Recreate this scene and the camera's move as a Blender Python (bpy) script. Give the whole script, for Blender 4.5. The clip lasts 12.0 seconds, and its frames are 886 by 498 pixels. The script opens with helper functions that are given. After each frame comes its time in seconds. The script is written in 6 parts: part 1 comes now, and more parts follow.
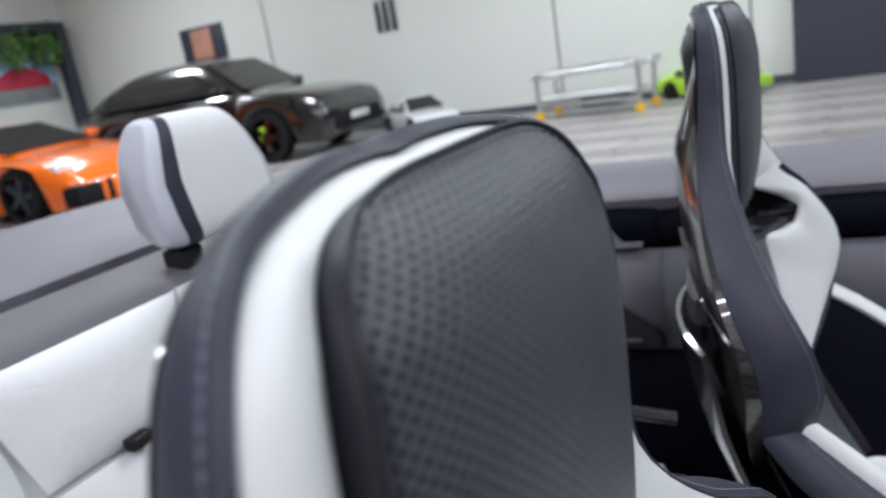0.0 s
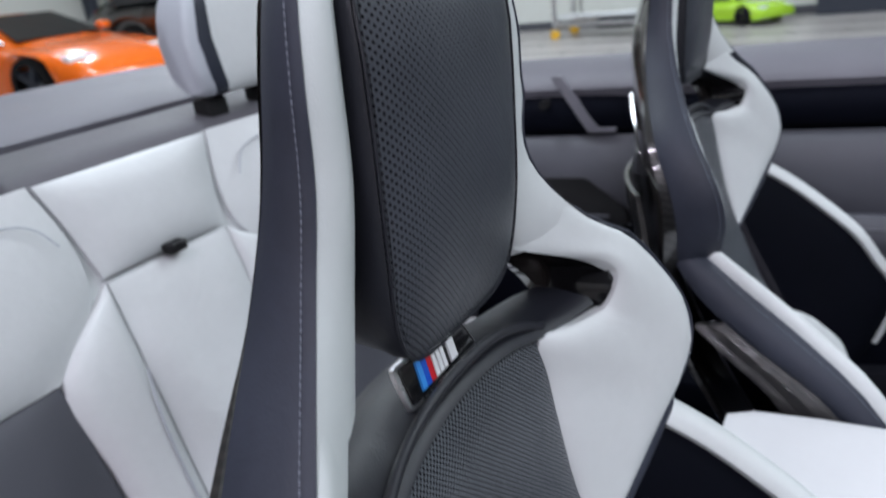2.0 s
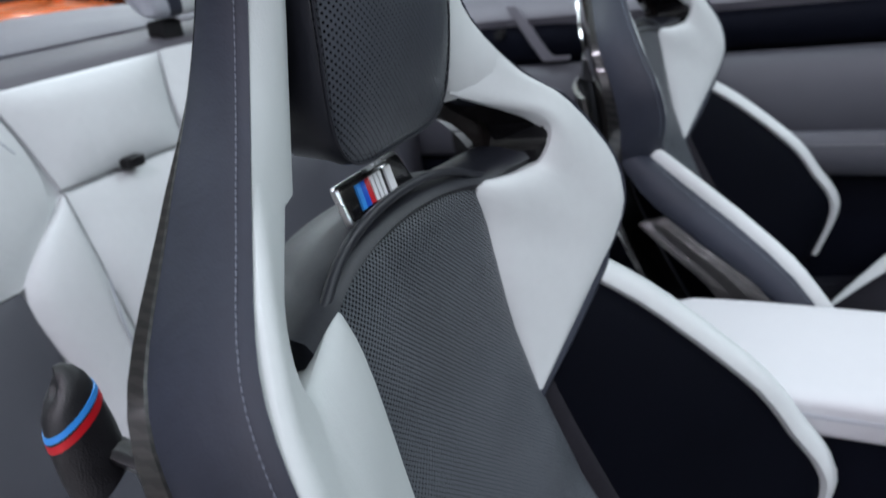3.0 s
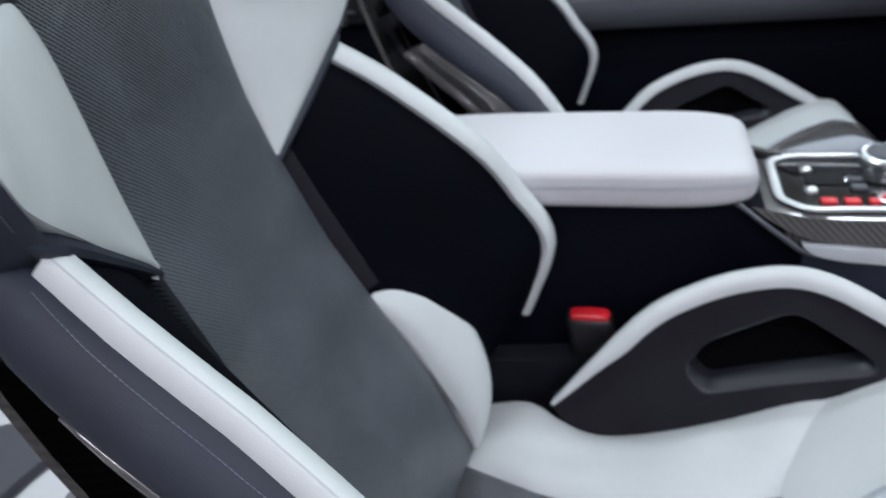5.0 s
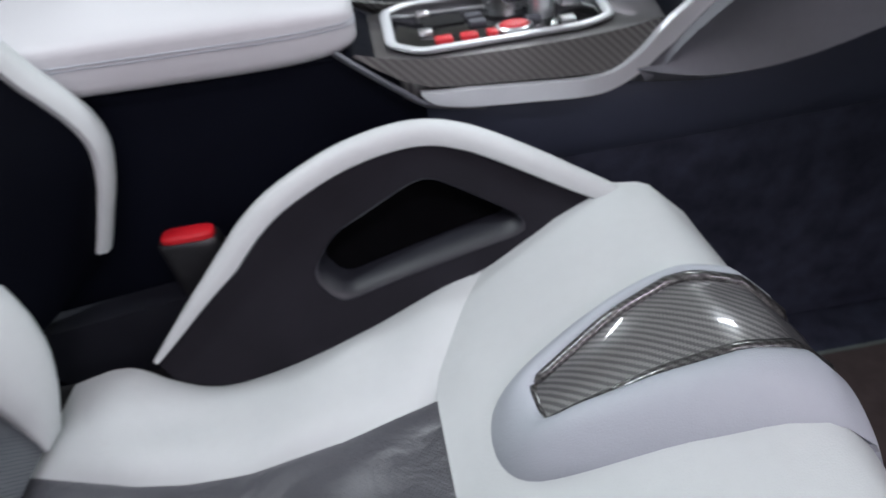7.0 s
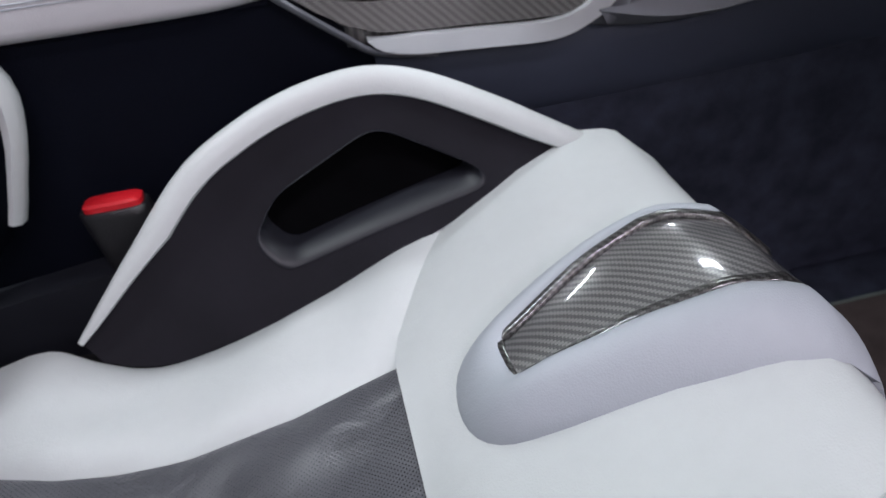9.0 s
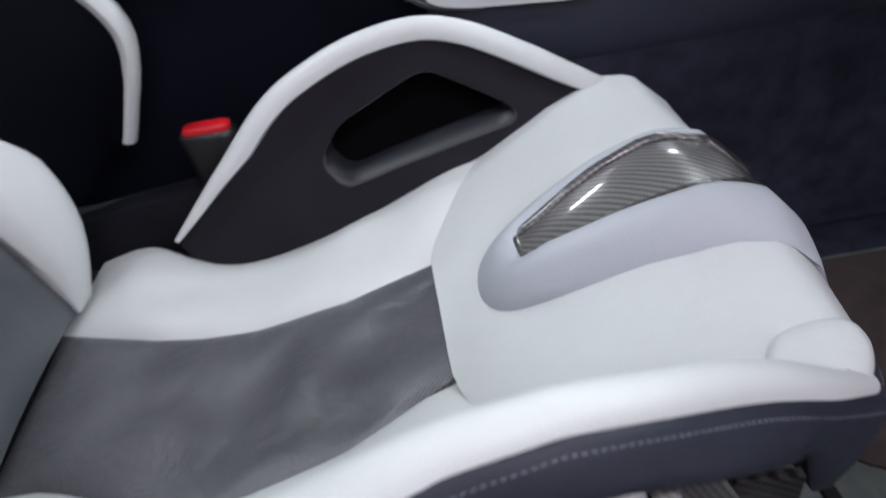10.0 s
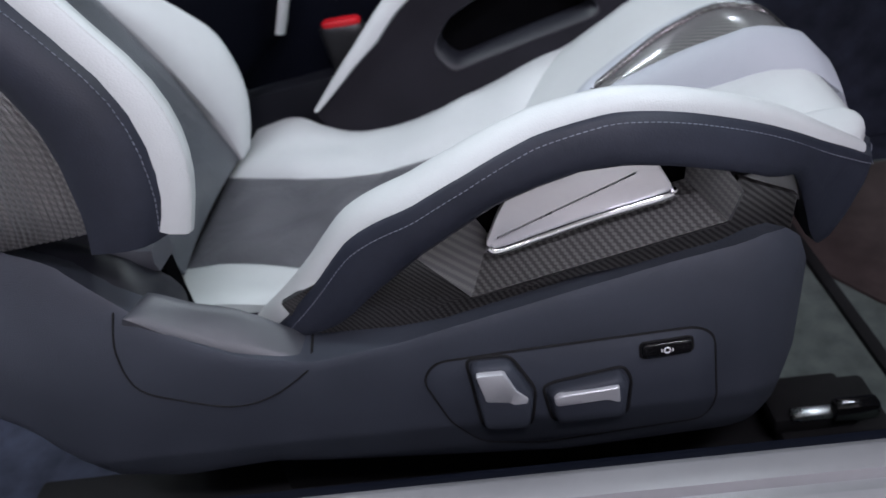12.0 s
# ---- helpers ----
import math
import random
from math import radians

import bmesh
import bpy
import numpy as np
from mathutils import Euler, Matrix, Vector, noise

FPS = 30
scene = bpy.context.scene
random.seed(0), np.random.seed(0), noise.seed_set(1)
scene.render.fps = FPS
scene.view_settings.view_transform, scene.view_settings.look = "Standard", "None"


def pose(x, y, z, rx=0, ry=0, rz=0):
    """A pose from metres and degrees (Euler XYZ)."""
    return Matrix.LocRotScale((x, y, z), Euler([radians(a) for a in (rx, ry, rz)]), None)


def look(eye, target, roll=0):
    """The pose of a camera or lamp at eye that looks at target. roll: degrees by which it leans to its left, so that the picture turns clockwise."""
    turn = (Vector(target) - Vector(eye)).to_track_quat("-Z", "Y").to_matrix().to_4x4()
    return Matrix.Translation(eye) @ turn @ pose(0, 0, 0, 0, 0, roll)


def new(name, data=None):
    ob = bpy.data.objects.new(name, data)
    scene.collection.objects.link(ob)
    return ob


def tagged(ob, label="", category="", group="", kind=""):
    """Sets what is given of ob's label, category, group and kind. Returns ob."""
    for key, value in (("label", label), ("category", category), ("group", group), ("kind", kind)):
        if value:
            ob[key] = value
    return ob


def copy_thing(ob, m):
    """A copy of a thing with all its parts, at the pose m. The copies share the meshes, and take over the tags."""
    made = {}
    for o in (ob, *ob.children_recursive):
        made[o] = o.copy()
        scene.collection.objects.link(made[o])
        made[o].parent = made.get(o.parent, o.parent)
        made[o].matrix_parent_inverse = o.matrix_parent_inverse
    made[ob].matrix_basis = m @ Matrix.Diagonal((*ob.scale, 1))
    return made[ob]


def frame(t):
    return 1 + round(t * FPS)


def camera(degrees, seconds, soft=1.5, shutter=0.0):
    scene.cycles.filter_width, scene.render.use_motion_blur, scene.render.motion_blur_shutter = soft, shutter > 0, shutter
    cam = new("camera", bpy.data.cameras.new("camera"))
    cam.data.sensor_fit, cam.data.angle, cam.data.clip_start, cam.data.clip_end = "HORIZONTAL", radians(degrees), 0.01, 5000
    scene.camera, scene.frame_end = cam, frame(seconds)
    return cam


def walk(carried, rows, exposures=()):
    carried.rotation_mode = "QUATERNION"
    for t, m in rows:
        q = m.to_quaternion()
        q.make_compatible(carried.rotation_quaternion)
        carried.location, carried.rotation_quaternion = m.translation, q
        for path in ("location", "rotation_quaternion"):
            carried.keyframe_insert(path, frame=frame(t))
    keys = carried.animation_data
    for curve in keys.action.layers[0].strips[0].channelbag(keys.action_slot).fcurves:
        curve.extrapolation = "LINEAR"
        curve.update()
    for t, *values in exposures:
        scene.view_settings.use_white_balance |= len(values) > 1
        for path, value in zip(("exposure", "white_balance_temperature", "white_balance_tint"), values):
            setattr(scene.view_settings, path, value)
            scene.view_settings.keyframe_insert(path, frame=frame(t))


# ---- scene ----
cam = camera(63.2, 12.0, shutter=0.4)
CAR = pose(0, 0, 0, 0, -2, 0)          # the seats' axes in the showroom
STOPS = [(0, -0.22, 6600, 18.5), (1.5, -0.34, 6500, 18), (2.7, -0.44, 6350, 14.5), (4.3, -0.45, 6350, 13), (5.5, -0.52, 6400, 14), (6.5, -0.5, 6640, 16.5), (9.5, -0.42, 6660, 17.5), (12, -0.42, 6400, 16.5)]
PATH = [
    (0, (0.11, -0.161, 1.206), (-0.86, 1.518, 0.715), -11.4),
    (0.5, (0.112, -0.197, 1.209), (-0.919, 1.427, 0.662), -10.4),
    (1, (0.144, -0.241, 1.205), (-0.888, 1.366, 0.612), -9.5),
    (1.5, (0.18, -0.287, 1.185), (-0.834, 1.31, 0.537), -8.7),
    (2, (0.216, -0.32, 1.156), (-0.766, 1.277, 0.462), -8.5),
    (2.5, (0.24, -0.354, 1.11), (-0.7, 1.253, 0.377), -8.4),
    (2.7, (0.246, -0.36, 1.098), (-0.682, 1.246, 0.35), -8.7),
    (4.3, (0.302, -0.424, 1.004), (-0.398, 1.211, 0.088), -7.4),
    (4.5, (0.319, -0.431, 0.992), (-0.334, 1.213, 0.058), -7.5),
    (5, (0.372, -0.449, 0.965), (-0.137, 1.212, -0.025), -7.1),
    (5.5, (0.421, -0.46, 0.93), (0.058, 1.214, -0.103), -7.5),
    (6, (0.485, -0.446, 0.869), (0.234, 1.249, -0.163), -8.8),
    (6.5, (0.481, -0.379, 0.828), (0.454, 1.297, -0.262), -7.7),
    (7, (0.5, -0.31, 0.795), (0.633, 1.327, -0.347), -7.1),
    (7.5, (0.519, -0.267, 0.754), (0.786, 1.347, -0.396), -7.2),
    (9.5, (0.498, -0.32, 0.739), (0.701, 1.304, -0.411), -6.7),
    (10, (0.504, -0.404, 0.743), (0.571, 1.23, -0.409), -8.2),
    (10.5, (0.485, -0.465, 0.74), (0.519, 1.16, -0.425), -7.9),
    (11, (0.481, -0.513, 0.719), (0.455, 1.11, -0.449), -9.0),
    (11.5, (0.475, -0.559, 0.706), (0.388, 1.064, -0.459), -9.7),
    (12, (0.477, -0.588, 0.714), (0.313, 1.048, -0.424), -10.6),
]
walk(cam, [(t, CAR @ look(eye, target, roll)) for t, eye, target, roll in PATH], STOPS)
cam.data.dof.use_dof = True
cam.data.dof.focus_distance = 0.37
cam.data.dof.aperture_fstop = 9.0

# ---------------------------------------------------------------- light
world = bpy.data.worlds.new("showroom_air")
scene.world = world
world.use_nodes = True
world.node_tree.nodes["Background"].inputs[0].default_value = (0.75, 0.82, 0.95, 1)
world.node_tree.nodes["Background"].inputs[1].default_value = 0.05
scene.view_settings.exposure = 0.0


def overhead_lamp(x, y, sx, sy, watts, colour=(0.90, 0.965, 1.05), z=4.6):
    lamp = bpy.data.lights.new("panel_light", "AREA")
    lamp.shape, lamp.size, lamp.size_y, lamp.energy, lamp.color = "RECTANGLE", sx, sy, watts, colour
    ob = new("panel_light", lamp)
    ob.matrix_world = pose(x, y, z)
    return ob


COOL, ROSE = (0.85, 0.985, 1.02), (0.97, 0.945, 1.06)
# the three near y = -7 are unseen fill, added to brighten the back wall
for lx, ly, w in ((0.8, -2.6, 100), (-1.8, 0.6, 150), (1.8, 2.6, 125), (4.2, -1.0, 200), (5.2, 2.2, 140), (2.6, -5.0, 115), (-2.0, -7.2, 150), (1.5, -7.4, 170), (5.0, -6.8, 150), (-6, 6, 260), (-2, 8.5, 220), (-11, 8, 250), (-13, 4, 180), (3, 8, 190), (-5, 0, 130)):
    overhead_lamp(lx, ly, 1.6, 0.3, w, ROSE if ly < -2 else COOL)

# ---------------------------------------------------------------- materials


def mat(name, colour, rough=0.5, metal=0.0, vary=0.12, scale=9.0, bump=0.0, bump_scale=300.0, coat=0.0, sheen=0.0, spec=0.5, crease=0.0):
    """A surface with blotchy colour, uneven gloss and fine grain."""
    m = bpy.data.materials.new(name)
    m.use_nodes = True
    nt = m.node_tree
    b = nt.nodes["Principled BSDF"]
    co = nt.nodes.new("ShaderNodeTexCoord")
    n1 = nt.nodes.new("ShaderNodeTexNoise")
    n1.inputs["Scale"].default_value = scale
    n1.inputs["Detail"].default_value = 6
    n2 = nt.nodes.new("ShaderNodeTexNoise")
    n2.inputs["Scale"].default_value = scale * 14
    n2.inputs["Detail"].default_value = 3
    add = nt.nodes.new("ShaderNodeMath")
    add.operation = "MULTIPLY_ADD"
    add.inputs[1].default_value = 0.35
    ramp = nt.nodes.new("ShaderNodeValToRGB")
    ramp.color_ramp.elements[0].position, ramp.color_ramp.elements[1].position = 0.4, 0.95
    ramp.color_ramp.elements[0].color = (*[c * (1 - vary) for c in colour], 1)
    ramp.color_ramp.elements[1].color = (*[min(1, c * (1 + vary)) for c in colour], 1)
    nt.links.new(co.outputs["Object"], n1.inputs["Vector"])
    nt.links.new(co.outputs["Object"], n2.inputs["Vector"])
    nt.links.new(n2.outputs["Fac"], add.inputs[0])
    nt.links.new(n1.outputs["Fac"], add.inputs[2])
    nt.links.new(add.outputs[0], ramp.inputs["Fac"])
    nt.links.new(ramp.outputs["Color"], b.inputs["Base Color"])
    mr = nt.nodes.new("ShaderNodeMapRange")
    mr.inputs["From Min"].default_value, mr.inputs["From Max"].default_value = 0.4, 0.95
    mr.inputs["To Min"].default_value, mr.inputs["To Max"].default_value = rough * 0.88, min(1, rough * 1.14)
    nt.links.new(add.outputs[0], mr.inputs["Value"])
    nt.links.new(mr.outputs[0], b.inputs["Roughness"])
    b.inputs["Metallic"].default_value = metal
    b.inputs["Specular IOR Level"].default_value = spec
    b.inputs["Coat Weight"].default_value = coat
    b.inputs["Coat Roughness"].default_value = 0.04
    b.inputs["Sheen Weight"].default_value = sheen
    if bump:
        v = nt.nodes.new("ShaderNodeTexVoronoi")
        v.inputs["Scale"].default_value = bump_scale
        nt.links.new(co.outputs["Object"], v.inputs["Vector"])
        bp = nt.nodes.new("ShaderNodeBump")
        bp.inputs["Strength"].default_value = bump
        bp.inputs["Distance"].default_value = 0.0006
        nt.links.new(v.outputs["Distance"], bp.inputs["Height"])
        nt.links.new(bp.outputs["Normal"], b.inputs["Normal"])
        if crease:
            # soft wrinkles of stretched leather
            n3 = nt.nodes.new("ShaderNodeTexNoise")
            n3.inputs["Scale"].default_value = 26
            n3.inputs["Detail"].default_value = 4
            n3.inputs["Distortion"].default_value = 0.8
            nt.links.new(co.outputs["Object"], n3.inputs["Vector"])
            soft = nt.nodes.new("ShaderNodeBump")
            soft.inputs["Strength"].default_value = crease
            soft.inputs["Distance"].default_value = 0.006
            nt.links.new(n3.outputs["Fac"], soft.inputs["Height"])
            nt.links.new(soft.outputs["Normal"], bp.inputs["Normal"])
    return m


def node_math(nt, op, a, b=None, c=None):
    n = nt.nodes.new("ShaderNodeMath")
    n.operation = op
    for i, v in enumerate((a, b, c)):
        if v is None:
            continue
        if isinstance(v, (int, float)):
            n.inputs[i].default_value = v
        else:
            nt.links.new(v, n.inputs[i])
    return n.outputs[0]


def perforated(name, colour, rough, step, radius, axes, fade=None, crease=0.35, spec=0.5):
    """Leather with staggered small holes. axes: which object axes run across and along."""
    m = mat(name, colour, rough, vary=0.2, scale=16, bump=0.25, bump_scale=700, crease=crease)
    nt = m.node_tree
    b = nt.nodes["Principled BSDF"]
    co = nt.nodes.new("ShaderNodeTexCoord")
    sep = nt.nodes.new("ShaderNodeSeparateXYZ")
    nt.links.new(co.outputs["Object"], sep.inputs[0])
    u = node_math(nt, "MULTIPLY", sep.outputs[axes[0]], 1 / step)
    v = node_math(nt, "MULTIPLY", sep.outputs[axes[1]], 1 / step)
    p = node_math(nt, "ADD", u, v)
    q = node_math(nt, "SUBTRACT", u, v)
    pf = node_math(nt, "SUBTRACT", node_math(nt, "FRACT", node_math(nt, "MULTIPLY", p, 0.5)), 0.5)
    qf = node_math(nt, "SUBTRACT", node_math(nt, "FRACT", node_math(nt, "MULTIPLY", q, 0.5)), 0.5)
    d = node_math(nt, "SQRT", node_math(nt, "ADD", node_math(nt, "MULTIPLY", pf, pf), node_math(nt, "MULTIPLY", qf, qf)))
    rad = radius
    if fade:
        # holes grow towards the border of the panel
        axis, mid, span = fade
        off = node_math(nt, "ABSOLUTE", node_math(nt, "SUBTRACT", sep.outputs[axis], mid))
        grow = node_math(nt, "POWER", node_math(nt, "DIVIDE", off, span), 1.5)
        rad = node_math(nt, "MULTIPLY_ADD", grow, radius * 0.8, radius * 0.36)
    hole = node_math(nt, "LESS_THAN", d, rad)
    mix = nt.nodes.new("ShaderNodeMix")
    mix.data_type = "RGBA"
    old = b.inputs["Base Color"].links[0].from_socket
    nt.links.new(hole, mix.inputs["Factor"])
    nt.links.new(old, mix.inputs["A"])
    mix.inputs["B"].default_value = (0.004, 0.004, 0.005, 1)
    nt.links.new(mix.outputs["Result"], b.inputs["Base Color"])
    nt.links.new(node_math(nt, "MULTIPLY_ADD", hole, -spec, spec), b.inputs["Specular IOR Level"])
    bp = nt.nodes.new("ShaderNodeBump")
    bp.inputs["Strength"].default_value = 0.55
    bp.inputs["Distance"].default_value = 0.0006
    nt.links.new(node_math(nt, "MINIMUM", d, 0.45), bp.inputs["Height"])
    nt.links.new(b.inputs["Normal"].links[0].from_socket, bp.inputs["Normal"])
    nt.links.new(bp.outputs["Normal"], b.inputs["Normal"])
    return m


def carbon_weave(name, step, axes, bright=0.16, dark=0.018, coat=1.0, metal=0.35):
    """Twill carbon fibre under clear lacquer: slanting floats that alternate in direction."""
    m = mat(name, (0.03, 0.03, 0.033), 0.32, coat=coat)
    nt = m.node_tree
    b = nt.nodes["Principled BSDF"]
    co = nt.nodes.new("ShaderNodeTexCoord")
    sep = nt.nodes.new("ShaderNodeSeparateXYZ")
    nt.links.new(co.outputs["Object"], sep.inputs[0])
    u = node_math(nt, "MULTIPLY", sep.outputs[axes[0]], 1 / step)
    v = node_math(nt, "MULTIPLY", sep.outputs[axes[1]], 1 / step)
    row = node_math(nt, "FLOOR", v)
    phase = node_math(nt, "FRACT", node_math(nt, "MULTIPLY_ADD", row, 0.25, node_math(nt, "MULTIPLY", u, 0.25)))
    warp = node_math(nt, "LESS_THAN", phase, 0.5)
    thread = node_math(nt, "ABSOLUTE", node_math(nt, "SUBTRACT", node_math(nt, "FRACT", v), 0.5))
    shade = node_math(nt, "MULTIPLY_ADD", warp, 0.6, node_math(nt, "MULTIPLY_ADD", thread, -0.5, 0.25))
    ramp = nt.nodes.new("ShaderNodeValToRGB")
    ramp.color_ramp.elements[0].color = (dark, dark, dark * 1.05, 1)
    ramp.color_ramp.elements[1].color = (bright, bright * 0.98, bright * 0.97, 1)
    nt.links.new(shade, ramp.inputs["Fac"])
    nt.links.new(ramp.outputs["Color"], b.inputs["Base Color"])
    b.inputs["Metallic"].default_value = metal
    return m


ARM_WHITE = mat("armrest_white_leather", (0.475, 0.472, 0.490), 0.5, vary=0.04, scale=7, bump=0.2, bump_scale=900, crease=0.06)
WHITE = mat("white_leather", (0.535, 0.56, 0.562), 0.45, vary=0.05, scale=7, bump=0.2, bump_scale=900, crease=0.09)
REAR_WHITE = mat("rear_white_leather", (0.545, 0.56, 0.57), 0.5, vary=0.05, scale=6, bump=0.2, bump_scale=700, crease=0.3)
GREY_SOFT = mat("pale_grey_leather", (0.375, 0.40, 0.44), 0.48, vary=0.04, scale=8, bump=0.2, bump_scale=900, crease=0.1)
DARK = mat("dark_grey_leather", (0.0205, 0.024, 0.0365), 0.52, vary=0.25, scale=11, bump=0.12, bump_scale=900, spec=0.30, crease=0.12)
BLACK = mat("black_leather", (0.011, 0.012, 0.017), 0.46, vary=0.2, scale=14, bump=0.14, bump_scale=800, spec=0.4, crease=0.1)
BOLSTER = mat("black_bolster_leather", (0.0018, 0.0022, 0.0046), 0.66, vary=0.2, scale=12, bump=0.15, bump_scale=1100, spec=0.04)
SHELL = mat("dark_lacquered_shell", (0.022, 0.019, 0.018), 0.12, vary=0.25, scale=10, coat=1.0)
SUEDE = mat("dark_suede", (0.0150, 0.0142, 0.0185), 0.92, vary=0.22, scale=18, bump=0.5, bump_scale=1500, sheen=0.1, spec=0.1, crease=0.15)
PERF = perforated("perforated_leather", (0.041, 0.046, 0.056), 0.4, 0.0021, 0.225, ("Y", "Z"), fade=("Y", 0.025, 0.095), crease=0.12)
WOVEN = perforated("perforated_woven_leather", (0.068, 0.076, 0.087), 0.36, 0.0020, 0.28, ("Y", "Z"), fade=("Z", 0.55, 0.36), spec=1.0)
WOVEN_SEAT = perforated("perforated_seat_leather", (0.088, 0.089, 0.101), 0.34, 0.0017, 0.26, ("X", "Y"), fade=("X", 0.36, 0.24), crease=0.6, spec=0.7)
CARBON_XZ = carbon_weave("carbon_fibre_side", 0.0011, ("X", "Z"), 0.080, 0.001)
CARBON_TRIM = carbon_weave("carbon_fibre_trim", 0.0019, ("X", "Z"), 0.07, 0.006)
CARBON_RIB = carbon_weave("carbon_fibre_ribs", 0.0011, ("X", "Z"), 0.13, 0.05)
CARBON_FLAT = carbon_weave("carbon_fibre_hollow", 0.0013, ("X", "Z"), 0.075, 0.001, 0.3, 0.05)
# lighter copy of the hollow's weave: reflected light is put into its colour
CARBON_END_LIT = carbon_weave("carbon_fibre_hollow_end_lit", 0.0013, ("X", "Z"), 0.15, 0.07)
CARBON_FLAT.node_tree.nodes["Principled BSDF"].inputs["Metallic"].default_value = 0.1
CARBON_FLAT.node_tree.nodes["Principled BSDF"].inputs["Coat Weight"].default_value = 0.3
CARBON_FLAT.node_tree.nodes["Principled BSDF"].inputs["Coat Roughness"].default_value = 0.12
# both weave tones are raised to hold the ceiling's reflection
CARBON_XY = carbon_weave("carbon_fibre_top", 0.0016, ("X", "Y"), 0.23, 0.06)
CARBON_YZ = carbon_weave("carbon_fibre_back", 0.0022, ("Y", "Z"), 0.024, 0.004)
CARBON_RIM = carbon_weave("carbon_fibre_rim", 0.0014, ("X", "Y"), 0.09, 0.008)
PANEL = mat("dark_switch_panel_plastic", (0.036, 0.042, 0.056), 0.5, vary=0.1, scale=24, bump=0.25, bump_scale=1900, spec=0.35)
PLASTIC = mat("dark_blue_grey_plastic", (0.037, 0.043, 0.057), 0.55, vary=0.14, scale=20, bump=0.3, bump_scale=1600, spec=0.35)
GLOSS = mat("gloss_black_plastic", (0.008, 0.008, 0.009), 0.12, vary=0.1, coat=0.6)
LIP = mat("satin_dark_lip", (0.015, 0.016, 0.022), 0.45, vary=0.1, scale=20, bump=0.1, bump_scale=900, spec=0.4)
# near-zero colour: the deep shade of hollows and gaps is put into it
HOLLOW = mat("black_hollow_shade", (0.003, 0.003, 0.0035), 1.0, vary=0.2, scale=30, spec=0.0)
RUBBER = mat("black_rubber", (0.010, 0.010, 0.011), 0.8, vary=0.2, scale=30, spec=0.2)
SILVER = mat("satin_silver", (0.62, 0.63, 0.65), 0.28, metal=1.0, vary=0.05, scale=30)
POLISHED = mat("polished_plate", (0.62, 0.62, 0.63), 0.22, metal=0.5, vary=0.03, scale=30)
CAP_SILVER = mat("silver_paint", (0.70, 0.72, 0.75), 0.35, metal=0.5, vary=0.03, scale=40)
CHROME = mat("chrome", (0.75, 0.76, 0.78), 0.1, metal=1.0, vary=0.04)
RED = mat("red_plastic", (0.55, 0.012, 0.02), 0.35, vary=0.08)
BLUE = mat("blue_enamel", (0.012, 0.09, 0.55), 0.3, vary=0.06)
LIGHTBLUE = mat("light_blue_enamel", (0.04, 0.28, 0.75), 0.3, vary=0.06)
MARK_WHITE = mat("white_print", (0.8, 0.8, 0.82), 0.4, vary=0.02)
THREAD = mat("grey_thread", (0.16, 0.17, 0.21), 0.8, vary=0.15, scale=60)
CARPET = mat("dark_carpet", (0.036, 0.041, 0.062), 0.95, vary=0.4, scale=40, bump=0.8, bump_scale=900, spec=0.1)
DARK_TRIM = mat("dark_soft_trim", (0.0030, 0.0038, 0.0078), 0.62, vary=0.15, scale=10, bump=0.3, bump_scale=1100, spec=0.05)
# lit copy of the console's dark trim, for its forward flank
FLANK = mat("navy_trim_lit", (0.034, 0.041, 0.064), 0.55, vary=0.12, scale=10, bump=0.2, bump_scale=1000, spec=0.3)
KNEE = mat("slate_leather", (0.125, 0.130, 0.148), 0.5, vary=0.1, scale=12, bump=0.15, bump_scale=900)
DECK_TRIM = mat("lavender_grey_soft_trim", (0.115, 0.112, 0.132), 0.55, vary=0.1, scale=6, bump=0.3, bump_scale=900)
SHELF_TRIM = mat("dusky_grey_soft_trim", (0.072, 0.068, 0.080), 0.6, vary=0.1, scale=6, bump=0.3, bump_scale=900)
GREY_TRIM = mat("slate_grey_trim", (0.06, 0.062, 0.076), 0.55, vary=0.08, scale=10, bump=0.3, bump_scale=1100)
# paler than the cover's plastic: the top face's shine is in the colour
COVER_TOP = mat("satin_cover_top_lit", (0.060, 0.064, 0.074), 0.36, vary=0.08, scale=14, bump=0.2, bump_scale=1200)
SILL_TRIM = mat("satin_sill_plate", (0.17, 0.165, 0.175), 0.4, vary=0.08, scale=12)
BROWN = mat("dark_brown_carpet", (0.050, 0.038, 0.037), 0.95, vary=0.3, scale=40, bump=0.7, bump_scale=900, spec=0.1)
# light from the open door side is mixed into this pale green
MAT = mat("grey_green_mat_lit", (0.095, 0.112, 0.107), 0.9, vary=0.3, scale=50, bump=0.7, bump_scale=900, spec=0.15)
WEB_GLOSS = mat("glossy_webbing", (0.013, 0.013, 0.015), 0.35, vary=0.3, scale=90, bump=0.4, bump_scale=700)
WEB = mat("belt_webbing", (0.02, 0.02, 0.022), 0.75, vary=0.3, scale=90, bump=0.6, bump_scale=900)

# ---------------------------------------------------------------- shape helpers


def V(*a):
    return Vector(a if len(a) > 1 else a[0])


def curve(points, n):
    """n points on a smooth line through the given ones."""
    p = [V(q) for q in points]
    out = []
    for k in range(n):
        s = k / (n - 1) * (len(p) - 1)
        i = min(int(s), len(p) - 2)
        t = s - i
        a, b, c, d = p[max(i - 1, 0)], p[i], p[i + 1], p[min(i + 2, len(p) - 1)]
        out.append(0.5 * ((2 * b) + (c - a) * t + (2 * a - 5 * b + 4 * c - d) * t * t + (3 * b - a - 3 * c + d) * t * t * t))
    return out


